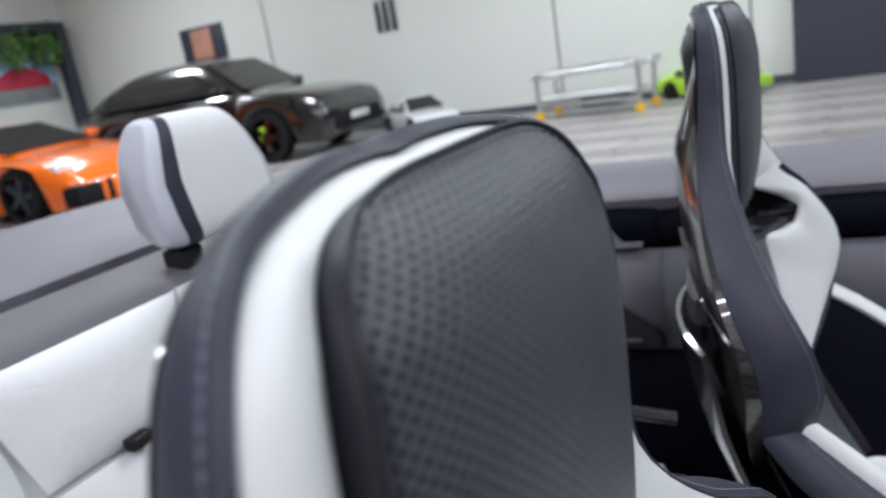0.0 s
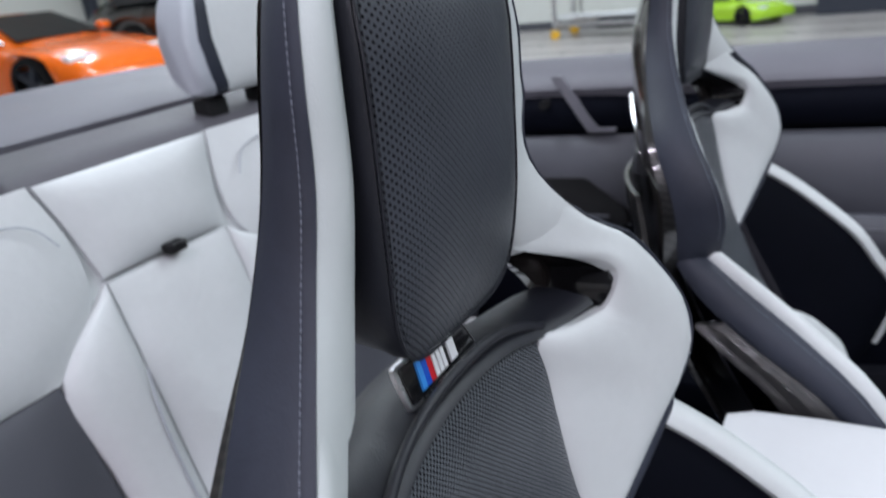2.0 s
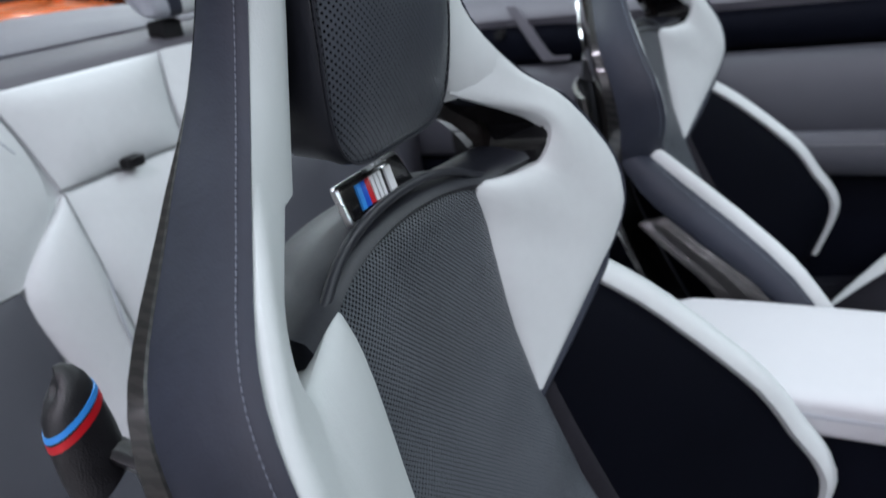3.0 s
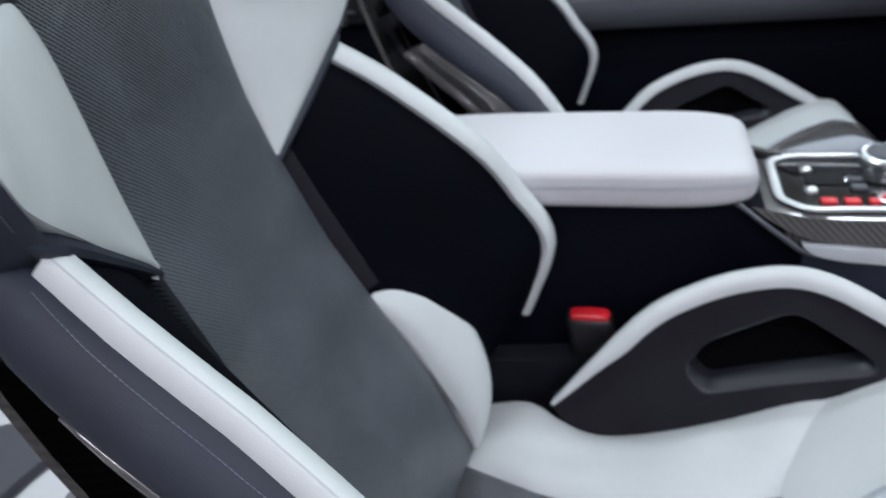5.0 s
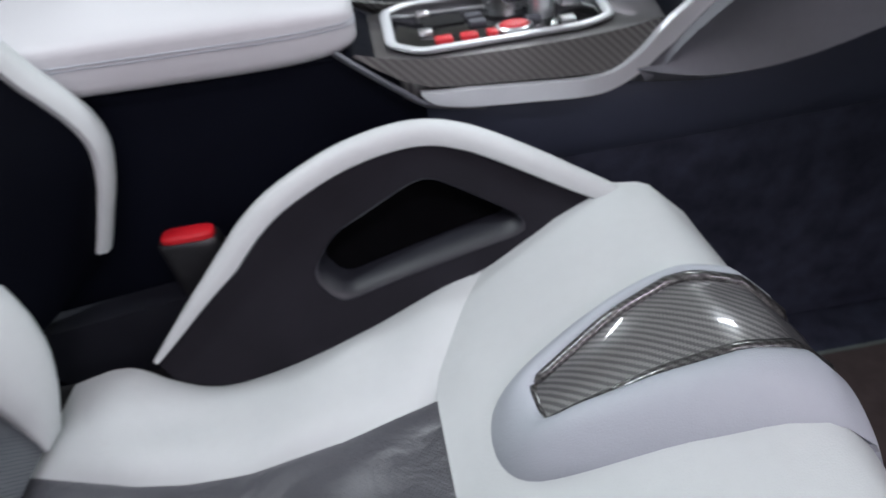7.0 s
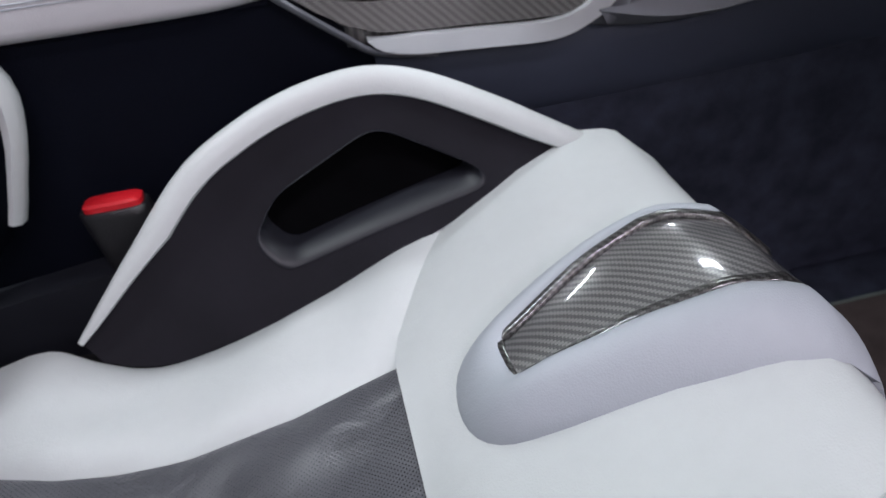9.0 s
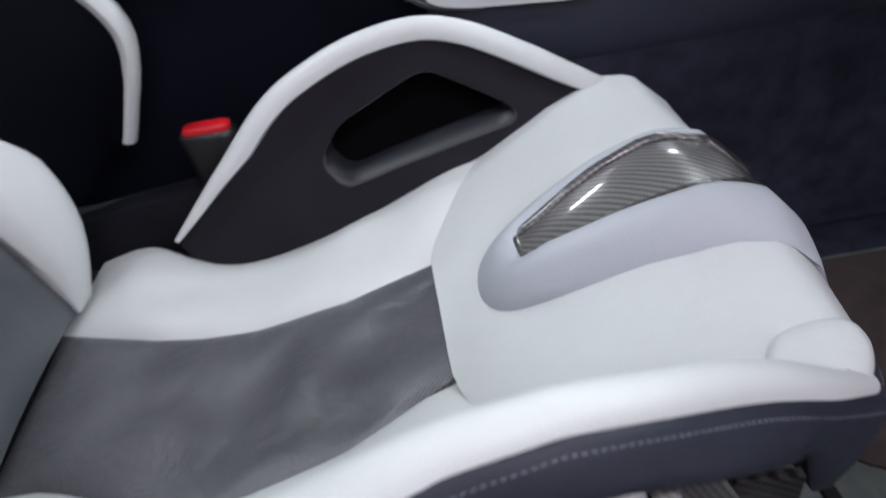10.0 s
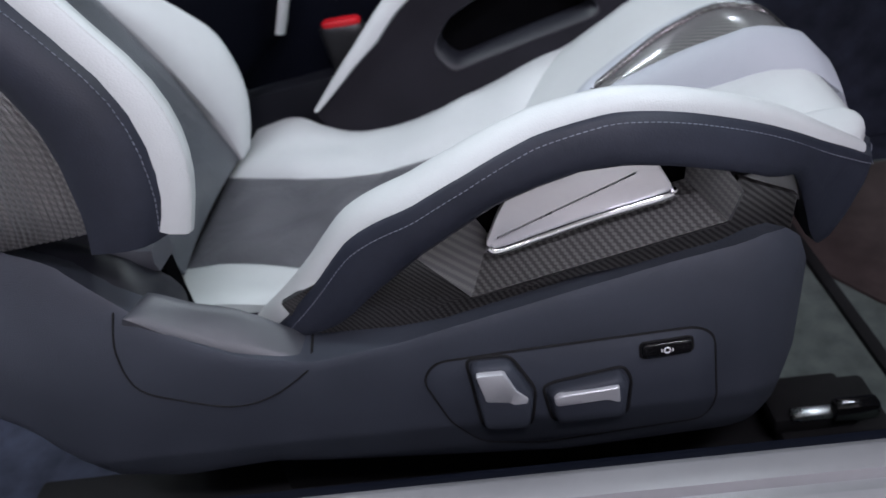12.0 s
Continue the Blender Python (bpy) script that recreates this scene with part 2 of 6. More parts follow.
def ramp_at(pairs, s):
    """Straight-line value at s in pairs of (place, value)."""
    return float(np.interp(s, [p[0] for p in pairs], [p[1] for p in pairs]))


def flip(points, s):
    return [V(p[0], p[1] * s, p[2]) for p in points]


def part(name, bm, material, parent, label="", sharp=42):
    bmesh.ops.remove_doubles(bm, verts=bm.verts, dist=1e-6)
    bmesh.ops.recalc_face_normals(bm, faces=bm.faces)
    for f in bm.faces:
        f.smooth = True
    for e in bm.edges:
        if len(e.link_faces) == 2 and e.calc_face_angle(0) > radians(sharp):
            e.smooth = False
    me = bpy.data.meshes.new(name)
    bm.to_mesh(me)
    bm.free()
    me.materials.append(material)
    ob = new(name, me)
    ob.parent = parent
    if label:
        ob["label"] = label
    return ob


def thing(name, label, category, at=(0, 0, 0), group="", kind="", base=None):
    ob = new(name)
    ob.matrix_basis = (CAR if base is None else base) @ Matrix.Translation(at)
    return tagged(ob, label, category, group, kind)


def loft(rings, closed=True, caps=True, bm=None):
    """A skin over rings of equally many points."""
    bm = bm or bmesh.new()
    vs = [[bm.verts.new(p) for p in r] for r in rings]
    n = len(rings[0])
    for a, b in zip(vs, vs[1:]):
        for i in range(n if closed else n - 1):
            j = (i + 1) % n
            bm.faces.new((a[i], a[j], b[j], b[i]))
    if caps and closed:
        bm.faces.new(vs[0])
        bm.faces.new(vs[-1][::-1])
    return bm


def sweep(path, section, out_ref, bm=None):
    """A solid along a path. section(s) gives (outward, forward) pairs; out_ref(p) a rough outward way."""
    rings = []
    n = len(path)
    for i, p in enumerate(path):
        t = (path[min(i + 1, n - 1)] - path[max(i - 1, 0)]).normalized()
        o = out_ref(p)
        o = (o - t * o.dot(t)).normalized()
        f = t.cross(o).normalized()
        if f.x < 0:
            f = -f
        rings.append([p + o * a + f * b for a, b in section(i / (n - 1))])
    return loft(rings, bm=bm)


def tube(path, r, n=8, bm=None, flat=1.0):
    rings = []
    up = V(0.13, 0.31, 0.94)
    for i, p in enumerate(path):
        t = (path[min(i + 1, len(path) - 1)] - path[max(i - 1, 0)]).normalized()
        a = t.cross(up)
        if a.length < 0.05:
            a = t.cross(V(1, 0, 0))
        a.normalize()
        b = a.cross(t).normalized()
        rings.append([p + a * (r * math.cos(k * math.tau / n)) + b * (r * flat * math.sin(k * math.tau / n)) for k in range(n)])
    return loft(rings, bm=bm)


def pad(fn, nu, nv, puff, thick, power=5.0, bm=None, wave=0.0, face=(0.75, 0, 0.66)):
    """A stuffed panel over fn(u, v): its middle stands proud, its border is drawn in."""
    bm = bm or bmesh.new()
    e = 1e-3
    front, back = [], []
    for i in range(nu + 1):
        fr, bk = [], []
        for j in range(nv + 1):
            # closer rows near the border
            u, v = 0.5 - 0.5 * math.cos(math.pi * i / nu), 0.5 - 0.5 * math.cos(math.pi * j / nv)
            p = fn(u, v)
            du = fn(min(u + e, 1), v) - fn(max(u - e, 0), v)
            dv = fn(u, min(v + e, 1)) - fn(u, max(v - e, 0))
            n = du.cross(dv)
            n = n.normalized() if n.length > 1e-12 else V(0, 0, 0)
            if n.dot(V(face)) < 0:
                n = -n
            h = (1 - abs(2 * u - 1) ** power) * (1 - abs(2 * v - 1) ** power)
            w = wave * noise.noise(p * 22) if wave else 0
            fr.append(bm.verts.new(p + n * (puff * h + w * h)))
            bk.append(bm.verts.new(p - n * thick))
        front.append(fr)
        back.append(bk)
    for i in range(nu):
        for j in range(nv):
            bm.faces.new((front[i][j], front[i + 1][j], front[i + 1][j + 1], front[i][j + 1]))
            bm.faces.new((back[i][j], back[i][j + 1], back[i + 1][j + 1], back[i + 1][j]))
    for i in range(nu):
        for j in (0, nv):
            bm.faces.new((front[i][j], back[i][j], back[i + 1][j], front[i + 1][j]))
    for j in range(nv):
        for i in (0, nu):
            bm.faces.new((front[i][j], front[i][j + 1], back[i][j + 1], back[i][j]))
    return bm


def between(a, b, bow=None):
    """A surface from line a to line b; bow(u, v) is added."""
    def fn(u, v):
        def at(line):
            s = u * (len(line) - 1)
            i = min(int(s), len(line) - 2)
            return line[i].lerp(line[i + 1], s - i)
        p = at(a).lerp(at(b), v)
        return p + bow(u, v) if bow else p
    return fn


def box(lo, hi, bevel=0.004, seg=2, bm=None):
    bm = bm or bmesh.new()
    made = bmesh.ops.create_cube(bm, size=1)["verts"]
    lo, hi = V(lo), V(hi)
    for v in made:
        v.co = V(*[(lo[k] + hi[k]) / 2 + v.co[k] * (hi[k] - lo[k]) for k in range(3)])
    if bevel:
        edges = list({e for v in made for e in v.link_edges})
        bmesh.ops.bevel(bm, geom=edges, offset=bevel, segments=seg, affect="EDGES", profile=0.5)
    return bm


def plate(outline, place, depth, bevel=0.003, seg=2, bm=None):
    """A flat piece with the given outline (a, b); place(a, b, d) lays it, d from 0 to -depth."""
    bm = bm or bmesh.new()
    n = len(outline)
    cx, cy = sum(p[0] for p in outline) / n, sum(p[1] for p in outline) / n
    size = max(max(abs(p[0] - cx), abs(p[1] - cy)) for p in outline)
    rings = []
    for k in range(seg + 1):
        a = math.pi / 2 * k / seg
        inset, d = bevel * (1 - math.sin(a)), -bevel * (1 - math.cos(a))
        rings.append([place(cx + (p[0] - cx) * (1 - inset / size), cy + (p[1] - cy) * (1 - inset / size), d) for p in outline])
    rings.append([place(*p, -depth) for p in outline])
    return loft([[V(q) for q in r] for r in rings], bm=bm)


def rounded(corners, r, n=5):
    """A polygon with rounded corners, as (a, b) pairs."""
    out = []
    m = len(corners)
    for i in range(m):
        p, a, b = Vector(corners[i]), Vector(corners[i - 1]), Vector(corners[(i + 1) % m])
        da, db = (a - p), (b - p)
        ra, rb = min(r, da.length * 0.45), min(r, db.length * 0.45)
        s, e = p + da.normalized() * ra, p + db.normalized() * rb
        for k in range(n + 1):
            t = k / n
            out.append(tuple(s * (1 - t) ** 2 + p * 2 * t * (1 - t) + e * t * t))
    return out


def stitches(path, parent, material=THREAD, length=0.0023, gap=0.0013, r=0.00028, name="stitching", label="row of pale grey stitches"):
    """Short threads along a line, one part."""
    bm = bmesh.new()
    lens = [0.0]
    for a, b in zip(path, path[1:]):
        lens.append(lens[-1] + (b - a).length)

    def at(s):
        i = int(np.searchsorted(lens, s, "right")) - 1
        i = max(0, min(i, len(path) - 2))
        return path[i].lerp(path[i + 1], (s - lens[i]) / max(lens[i + 1] - lens[i], 1e-9))
    s = 0.002
    while s + length < lens[-1]:
        tube([at(s), at(s + length / 2), at(s + length)], r, 4, bm)
        s += length + gap
    return part(name, bm, material, parent, label)

# ---------------------------------------------------------------- front seat
HEAD_X = ((0.94, 0.020), (0.9886, 0.0275), (1.036, 0.0335), (1.084, 0.0375), (1.13, 0.0395), (1.158, 0.0382), (1.176, 0.0325), (1.19, 0.0255))
INSERT_X = ((0.38, 0.212), (0.44, 0.19), (0.49, 0.172), (0.58, 0.127), (0.65, 0.092), (0.735, 0.061), (0.79, 0.045), (0.85, 0.036), (0.912, 0.027), (0.95, 0.02))
# head loop: seam between its white and dark leather, its inner edge, its outer edge
LOOP = ((0.08, 0.168, 0.786), (0.097, 0.2, 0.816), (0.107, 0.219, 0.852), (0.101, 0.223, 0.89), (0.076, 0.206, 0.94), (0.051, 0.165, 0.985), (0.0315, 0.1228, 1.04), (0.0295, 0.106, 1.085), (0.0315, 0.1025, 1.124), (0.029, 0.093, 1.158), (0.021, 0.0735, 1.178), (0.013, 0.0415, 1.1855), (0.009, 0.0147, 1.1865))
LOOP_IN = ((0.0205, 0.098, 0.978), (0.0245, 0.0874, 1.03), (0.0294, 0.0795, 1.08), (0.032, 0.077, 1.13), (0.0305, 0.072, 1.157), (0.0245, 0.0605, 1.173), (0.018, 0.0395, 1.179), (0.014, 0.0147, 1.18))
LOOP_OUT = ((0.045, 0.205, 0.772), (0.046, 0.226, 0.808), (0.05, 0.236, 0.85), (0.046, 0.237, 0.89), (0.03, 0.222, 0.938), (0.0107, 0.1716, 0.988), (0.0003, 0.1265, 1.042), (0.0045, 0.109, 1.088), (0.0085, 0.099, 1.134), (0.009, 0.0865, 1.167), (0.004, 0.0625, 1.182), (-0.004, 0.0305, 1.1865), (-0.008, 0.0111, 1.1865))
ARCH = ((0.288, 0.168, 0.398), (0.349, 0.194, 0.459), (0.390, 0.208, 0.502), (0.433, 0.2195, 0.525), (0.480, 0.227, 0.5405), (0.5315, 0.231, 0.546), (0.576, 0.224, 0.538), (0.628, 0.206, 0.515), (0.672, 0.193, 0.4905), (0.705, 0.180, 0.472))
ARCH_BASE = ((0.288, 0.163, 0.385), (0.34, 0.152, 0.372), (0.40, 0.158, 0.377), (0.47, 0.167, 0.392), (0.55, 0.174, 0.420), (0.62, 0.180, 0.448), (0.677, 0.186, 0.470))
WING = ((0.070, 0.188, 0.806), (0.120, 0.206, 0.768), (0.170, 0.220, 0.722), (0.226, 0.234, 0.670), (0.263, 0.243, 0.620), (0.288, 0.248, 0.580), (0.293, 0.249, 0.545), (0.284, 0.246, 0.500), (0.266, 0.242, 0.455))
NEAR_TUCK = ((0.44, 0.2), (0.5, 0.3), (0.545, 0.55), (0.60, 1.0), (0.72, 1.0), (0.77, 0.5), (0.806, 0.15))
NEAR_PUSH = ((0.46, 0.0), (0.50, 0.003), (0.545, 0.009), (0.60, 0.011), (0.66, 0.009), (0.72, 0.004), (0.77, 0.0))
NEAR_FLANK = ((0.455, 0.010), (0.505, 0.012), (0.55, 0.015), (0.60, 0.026), (0.65, 0.026), (0.70, 0.016), (0.76, 0.005), (0.812, 0.0))
WING_IN = ((0.030, 0.104, 0.79), (0.048, 0.102, 0.72), (0.074, 0.101, 0.65), (0.105, 0.101, 0.585), (0.135, 0.103, 0.53), (0.16, 0.108, 0.48), (0.18, 0.115, 0.43))
WING_OUT = ((0.035, 0.214, 0.812), (0.075, 0.236, 0.752), (0.130, 0.252, 0.70), (0.187, 0.261, 0.650), (0.226, 0.2655, 0.60), (0.242, 0.266, 0.55), (0.236, 0.264, 0.505), (0.222, 0.262, 0.455))


def loop_line(points, n, middle):
    """A line of the head loop from one shoulder over the top to the other."""
    side = [V(p) for p in points]
    return curve([V(p.x, -p.y, p.z) for p in side] + [V(middle)] + side[::-1], n)


def hug(p):
    """The loop keeps close to the headrest before it turns out to the passenger's shoulder."""
    if p.y <= 0:
        return p
    return V(p.x, p.y - 0.024 * max(0.0, 1 - ((p.z - 1.018) / 0.062) ** 2), p.z)


def head_outline(k, n=72, shrink=0.0, sink=0.0):
    """The headrest cushion's outline in y and z: k scales it about its middle."""
    pts = []
    hw, top, low = 0.0735 - shrink, 0.085 - shrink, 0.128 - shrink
    for i in range(n):
        a = math.tau * i / n
        c, s = math.cos(a), math.sin(a)
        pw = 0.40 if s < 0 else 0.444
        z = 1.101 + (top * k * s ** 0.444 if s >= 0 else -low * k * abs(s) ** 0.40)
        z -= sink * max(0.0, s) ** 0.5
        pts.append((hw * k * math.copysign(abs(c) ** pw, c), z + 0.006 * (1 - k)))
    return pts


def build_headrest(seat):
    rings = []
    for k in (0.02, 0.2, 0.4, 0.6, 0.75, 0.87, 0.95, 1.0):
        rings.append([V(ramp_at(HEAD_X, z) + 0.013 * (1 - k ** 3.2), y, z) for y, z in head_outline(k)])
    bm = loft(rings, caps=True)
    head = part("headrest_cushion", bm, PERF, seat, "black perforated leather headrest cushion")
    rings = []
    for k, back, sink in ((0.975, -0.002, 0), (0.992, -0.003, 0), (1.0, -0.0008, 0.0005), (1.006, -0.0022, 0.001), (1.010, -0.009, 0.005), (0.995, -0.018, 0.011), (0.975, -0.042, 0.02), (0.9, -0.05, 0.025)):
        rings.append([V(ramp_at(HEAD_X, z + sink) + back, y, z) for y, z in head_outline(k, sink=sink)])
    part("headrest_side", loft(rings), BLACK, head, "plain black leather gusset")
    edge = [V(ramp_at(HEAD_X, z) + 0.001, y, z) for y, z in head_outline(1.004, 72)]
    part("piping", tube(edge + edge[:2], 0.0009, 6), BLACK, head)
    inner = [V(ramp_at(HEAD_X, z) + 0.0014, y, z) for y, z in head_outline(0.972, 90)]
    stitches(inner + inner[:1], head, BLACK, 0.0025, 0.002, 0.0003, label="black seam stitches")


def build_head_loop(seat):
    n = 121
    seam, outer = [[hug(p) for p in loop_line(points, n, (x, 0, 1.1855))] for points, x in ((LOOP, 0.009), (LOOP_OUT, -0.009))]

    def away(p):
        """Outward from the middle of the headrest."""
        return V(0, p.y, max(0.0, p.z - 1.10) * 1.15 + (0.25 * abs(p.y) if p.z < 1.0 else 0)).normalized()
    rings, shell = [], []
    for i in range(n):
        e = 1 - abs(2 * i / (n - 1) - 1)
        # the leather stops short of the shell's edge low down
        a, b = seam[i], outer[i].lerp(seam[i], 0.13 * max(0.0, 1 - e / 0.4))
        o = away(a)
        ob = 0.0045 + 0.006 * max(0, 1 - e / 0.4)
        d = b - a
        back = b + d * 0.12 - o * 0.014
        rings.append([a - V(0.012, 0, 0) - o * 0.004, a - V(0.002, 0, 0) - o * 0.0005, a + o * 0.0015 + V(0.0012, 0, 0), a + d * 0.10 + o * (ob * 0.75) + V(0.001, 0, 0), a + d * 0.3 + o * ob, a + d * 0.6 + o * ob * 0.9, a + d * 0.86 + o * ob * 0.45, b, back, a - V(0.026, 0, 0) - o * 0.02])
        # carbon edge behind the leather, thinning out up the loop
        w = 0.0005 + 0.019 * max(0.0, 1 - e / 0.44) ** 0.8
        q = d.normalized()
        shell.append([b - o * 0.004 - d * 0.05, b + o * 0.0012 * min(1, w * 200) + q * 0.0005, b + o * 0.0012 * min(1, w * 200) + q * w, b + q * (w + 0.002) - o * 0.006, b + q * 0.004 - o * 0.02])
    frame_part = part("head_loop", loft(rings), DARK, seat, "dark grey leather outer band")
    part("shell_edge", loft(shell), CARBON_YZ, frame_part, "glossy carbon fibre shell edge")
    rear = []
    for p in outer:
        k = min(1.0, max(0.12, (1.16 - p.z) / 0.10))
        y = -math.copysign(min(1.0, abs(p.y) / 0.10), p.y) * k
        rear.append([p + V(-0.003, 0.002 * y, -0.002), p + V(-0.014 * k, 0.016 * y, -0.003), p + V(-0.030 * k, 0.040 * y, -0.004), p + V(-0.040 * k, 0.072 * y, -0.004), p + V(-0.030 * k, 0.072 * y, -0.006), p + V(-0.012 * k, 0.030 * y, -0.005)])
    part("shell_rear", loft(rear), SHELL, frame_part, "glossy dark shell behind the head loop")
    # white band inside it, in three sewn lengths
    m = 81
    inner = [hug(p) for p in loop_line(LOOP_IN, m, (0.013, 0, 1.180))]
    edge = [hug(p) for p in loop_line(LOOP[5:], m, (0.009, 0, 1.1855))]
    for a, b in ((0, 26), (26, 54), (54, 80)):
        rings = []
        for p, q in zip(inner[a:b + 1], edge[a:b + 1]):
            o = away(q)
            d = q - p
            f = V(1, 0, 0)
            rings.append([p - f * 0.024 + o * 0.003, p - f * 0.010 - o * 0.0005, p - f * 0.003, p + d * 0.12 + f * 0.0012, p + d * 0.35 + f * 0.0032, p + d * 0.65 + f * 0.0032, p + d * 0.9 + f * 0.0014, q + f * 0.0002, q - f * 0.006 - o * 0.001, q - f * 0.02 - o * 0.006])
        part("inner_band", loft(rings), WHITE, frame_part, "white leather inner band")
    path = []
    for i in range(6, n - 6):
        a, d, o = seam[i], outer[i] - seam[i], away(seam[i])
        e = 1 - abs(2 * i / (n - 1) - 1)
        path.append(a + o * (0.0049 + 0.0045 * max(0, 1 - e / 0.4)) + d.normalized() * 0.0036)
    for half in (path[:44], path[-44:]):
        stitches(half, frame_part)


def build_back(seat):
    z0, z1 = 0.385, 0.912

    def insert(u, v):
        top = z1 + 0.017 * (1 - (2 * u - 1) ** 2) ** 0.7
        z = z0 + (top - z0) * v
        w = 0.097 + 0.006 * max(0, (0.6 - z) / 0.2)
        y = (2 * u - 1) * w
        x = ramp_at(INSERT_X, z) - 0.006 * (1 - (2 * u - 1) ** 2) - (0.005 * max(0, (z - 0.905) / 0.025) ** 2)
        return V(x, y, z)
    part("backrest_insert", pad(lambda u, v: insert(u, v), 16, 40, 0.006, 0.04, 8, wave=0.0022), WOVEN, seat, "dark grey perforated leather backrest centre")
    # black roll between the openings, with the name plate
    rings = []
    for k in range(25):
        y = -0.148 + 0.296 * k / 24
        e = abs(y) / 0.148
        lift = 0.008 * e ** 2
        top = 0.912 + 0.017 * max(0, 1 - (y / 0.1) ** 2) + lift
        fx = 0.022 + 0.03 * e ** 2.5
        rings.append([V(fx, y, top - 0.004), V(fx - 0.004, y, top + 0.001), V(fx - 0.014, y, top + 0.003), V(fx - 0.028, y, top + 0.006), V(fx - 0.045, y, top + 0.006), V(fx - 0.066, y, top - 0.004), V(fx - 0.07, y, top - 0.03), V(fx - 0.03, y, top - 0.04)])
    part("upper_roll", loft(rings), BLACK, seat, "black leather roll under the headrest")
    ridge = []
    for k in range(31):
        y = -0.112 + 0.224 * k / 30
        e = abs(y) / 0.112
        ridge.append(V(0.019 + 0.012 * e ** 3, y, 0.9255 + 0.015 * max(0, 1 - (y / 0.1) ** 2) - 0.012 * e ** 4))
    part("roll_ridge", tube([p - V(0.0012, 0, 0.0006) for p in ridge], 0.0034, 10), BLACK, seat, "black leather piping over the insert")
    for s in (-1, 1):
        if s > 0:
            arm = ((0.022, 0.099, 0.984), (0.045, 0.130, 0.962), (0.062, 0.150, 0.950), (0.068, 0.1585, 0.938), (0.066, 0.157, 0.924), (0.060, 0.150, 0.912))
            rest = ((0.060, 0.150, 0.912), (0.053, 0.137, 0.911), (0.043, 0.116, 0.911), (0.029, 0.092, 0.912), (0.032, 0.097, 0.880), (0.038, 0.094, 0.838), (0.047, 0.095, 0.786), (0.062, 0.093, 0.735))
        else:
            arm = ((0.024, 0.1045, 0.991), (0.034, 0.1305, 0.968), (0.046, 0.1585, 0.945), (0.0525, 0.1685, 0.931), (0.057, 0.1705, 0.918), (0.0575, 0.167, 0.908))
            rest = ((0.0575, 0.167, 0.908), (0.049, 0.146, 0.909), (0.038, 0.120, 0.911), (0.029, 0.098, 0.911), (0.031, 0.089, 0.886), (0.037, 0.089, 0.848), (0.048, 0.092, 0.786), (0.062, 0.096, 0.733))
        arm_in = flip(curve(arm, 14), s)
        inner = arm_in + flip(curve(rest, 22), s)[1:]
        outer = flip(curve(((0.040, 0.142, 1.012), (0.051, 0.164, 0.985), (0.066, 0.187, 0.960), (0.087, 0.214, 0.918), (0.102, 0.223, 0.886), (0.1075, 0.2195, 0.856)), 14) + curve(((0.1075, 0.2195, 0.856), (0.1055, 0.214, 0.842), (0.1035, 0.209, 0.835), (0.100, 0.198, 0.823), (0.093, 0.180, 0.807), (0.081, 0.147, 0.777), (0.064, 0.095, 0.735)), 22)[1:], s)
        inner, outer = [hug(p) for p in inner], [hug(p) for p in outer]
        fn = between(inner, outer) if s > 0 else between(outer, inner)
        part("shoulder_panel", pad(fn, 44, 14, 0.006, 0.010, 6), WHITE, seat, "white leather shoulder panel round the opening")
        hole = [p + V(-0.002, 0.002 * s, 0) for p in arm_in]
        fn = between(hole, [p + V(-0.055, 0.006 * s, -0.004) for p in arm_in])
        part("opening_wall", pad(fn, 12, 5, 0.0, 0.003, face=(0, -s, 0)), GLOSS, seat, "gloss black wall of the opening")
        fold = flip(curve(((0.086, 0.219, 0.832), (0.094, 0.200, 0.817), (0.090, 0.178, 0.800), (0.079, 0.142, 0.770), (0.061, 0.094, 0.730)), 16), s)
        sec = lambda q: [(a * min(1, 0.25 + 2.2 * q), b * min(1, 0.3 + 2 * q)) for a, b in ((-0.004, -0.012), (-0.003, 0.0), (0.003 - 0.001 * q, 0.0035), (0.010 - 0.006 * q, 0.0025), (0.013 - 0.008 * q, -0.003), (0.013 - 0.008 * q, -0.012))]
        part("shoulder_fold", sweep(fold, sec, lambda p: V(0, 0.3 * p.y, -1)), DARK, seat, "dark leather fold under the shoulder panel")
        lag = lambda p: V(p[0] - 0.014 * min(1.0, max(0.0, (0.72 - p[2]) / 0.1)) - 0.008 * min(1.0, max(0.0, (0.56 - p[2]) / 0.06)), p[1], p[2])
        near = lambda p: lag(p) if s > 0 else V(p) + V(0.011, -0.008, 0) * ramp_at(NEAR_TUCK, p[2]) + V(ramp_at(NEAR_PUSH, p[2]), 0, 0)
        tail = lambda p: lag(p) if s > 0 else V(p) + V(1, -0.3, 0) * ramp_at(NEAR_FLANK, p[2])
        wing_in, edge, wing_out = flip(curve(WING_IN, 25), s), flip([near(p) for p in curve(WING, 25)], s), flip([tail(p) for p in curve(WING_OUT, 25)], s)
        stop = 0.505 if s < 0 else 0.455
        end = 25 if s > 0 else 21
        fn = between(wing_in[:end], edge[:end]) if s > 0 else between(edge[:end], wing_in[:end])
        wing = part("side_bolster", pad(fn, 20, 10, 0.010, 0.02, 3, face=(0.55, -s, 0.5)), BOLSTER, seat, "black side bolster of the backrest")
        rim = [p + V(0.002, 0, 0.002) for p in edge[1:] if p.z > stop]
        thin = lambda q: 1 - (0.12 * max(0.0, (q - 0.68) / 0.32) if s > 0 else 0.0)
        slim = 1.0 if s > 0 else 0.50
        fold_in = () if s > 0 else ((0.0110, 0.0078), (0.0126, 0.0062), (0.0142, 0.0076))
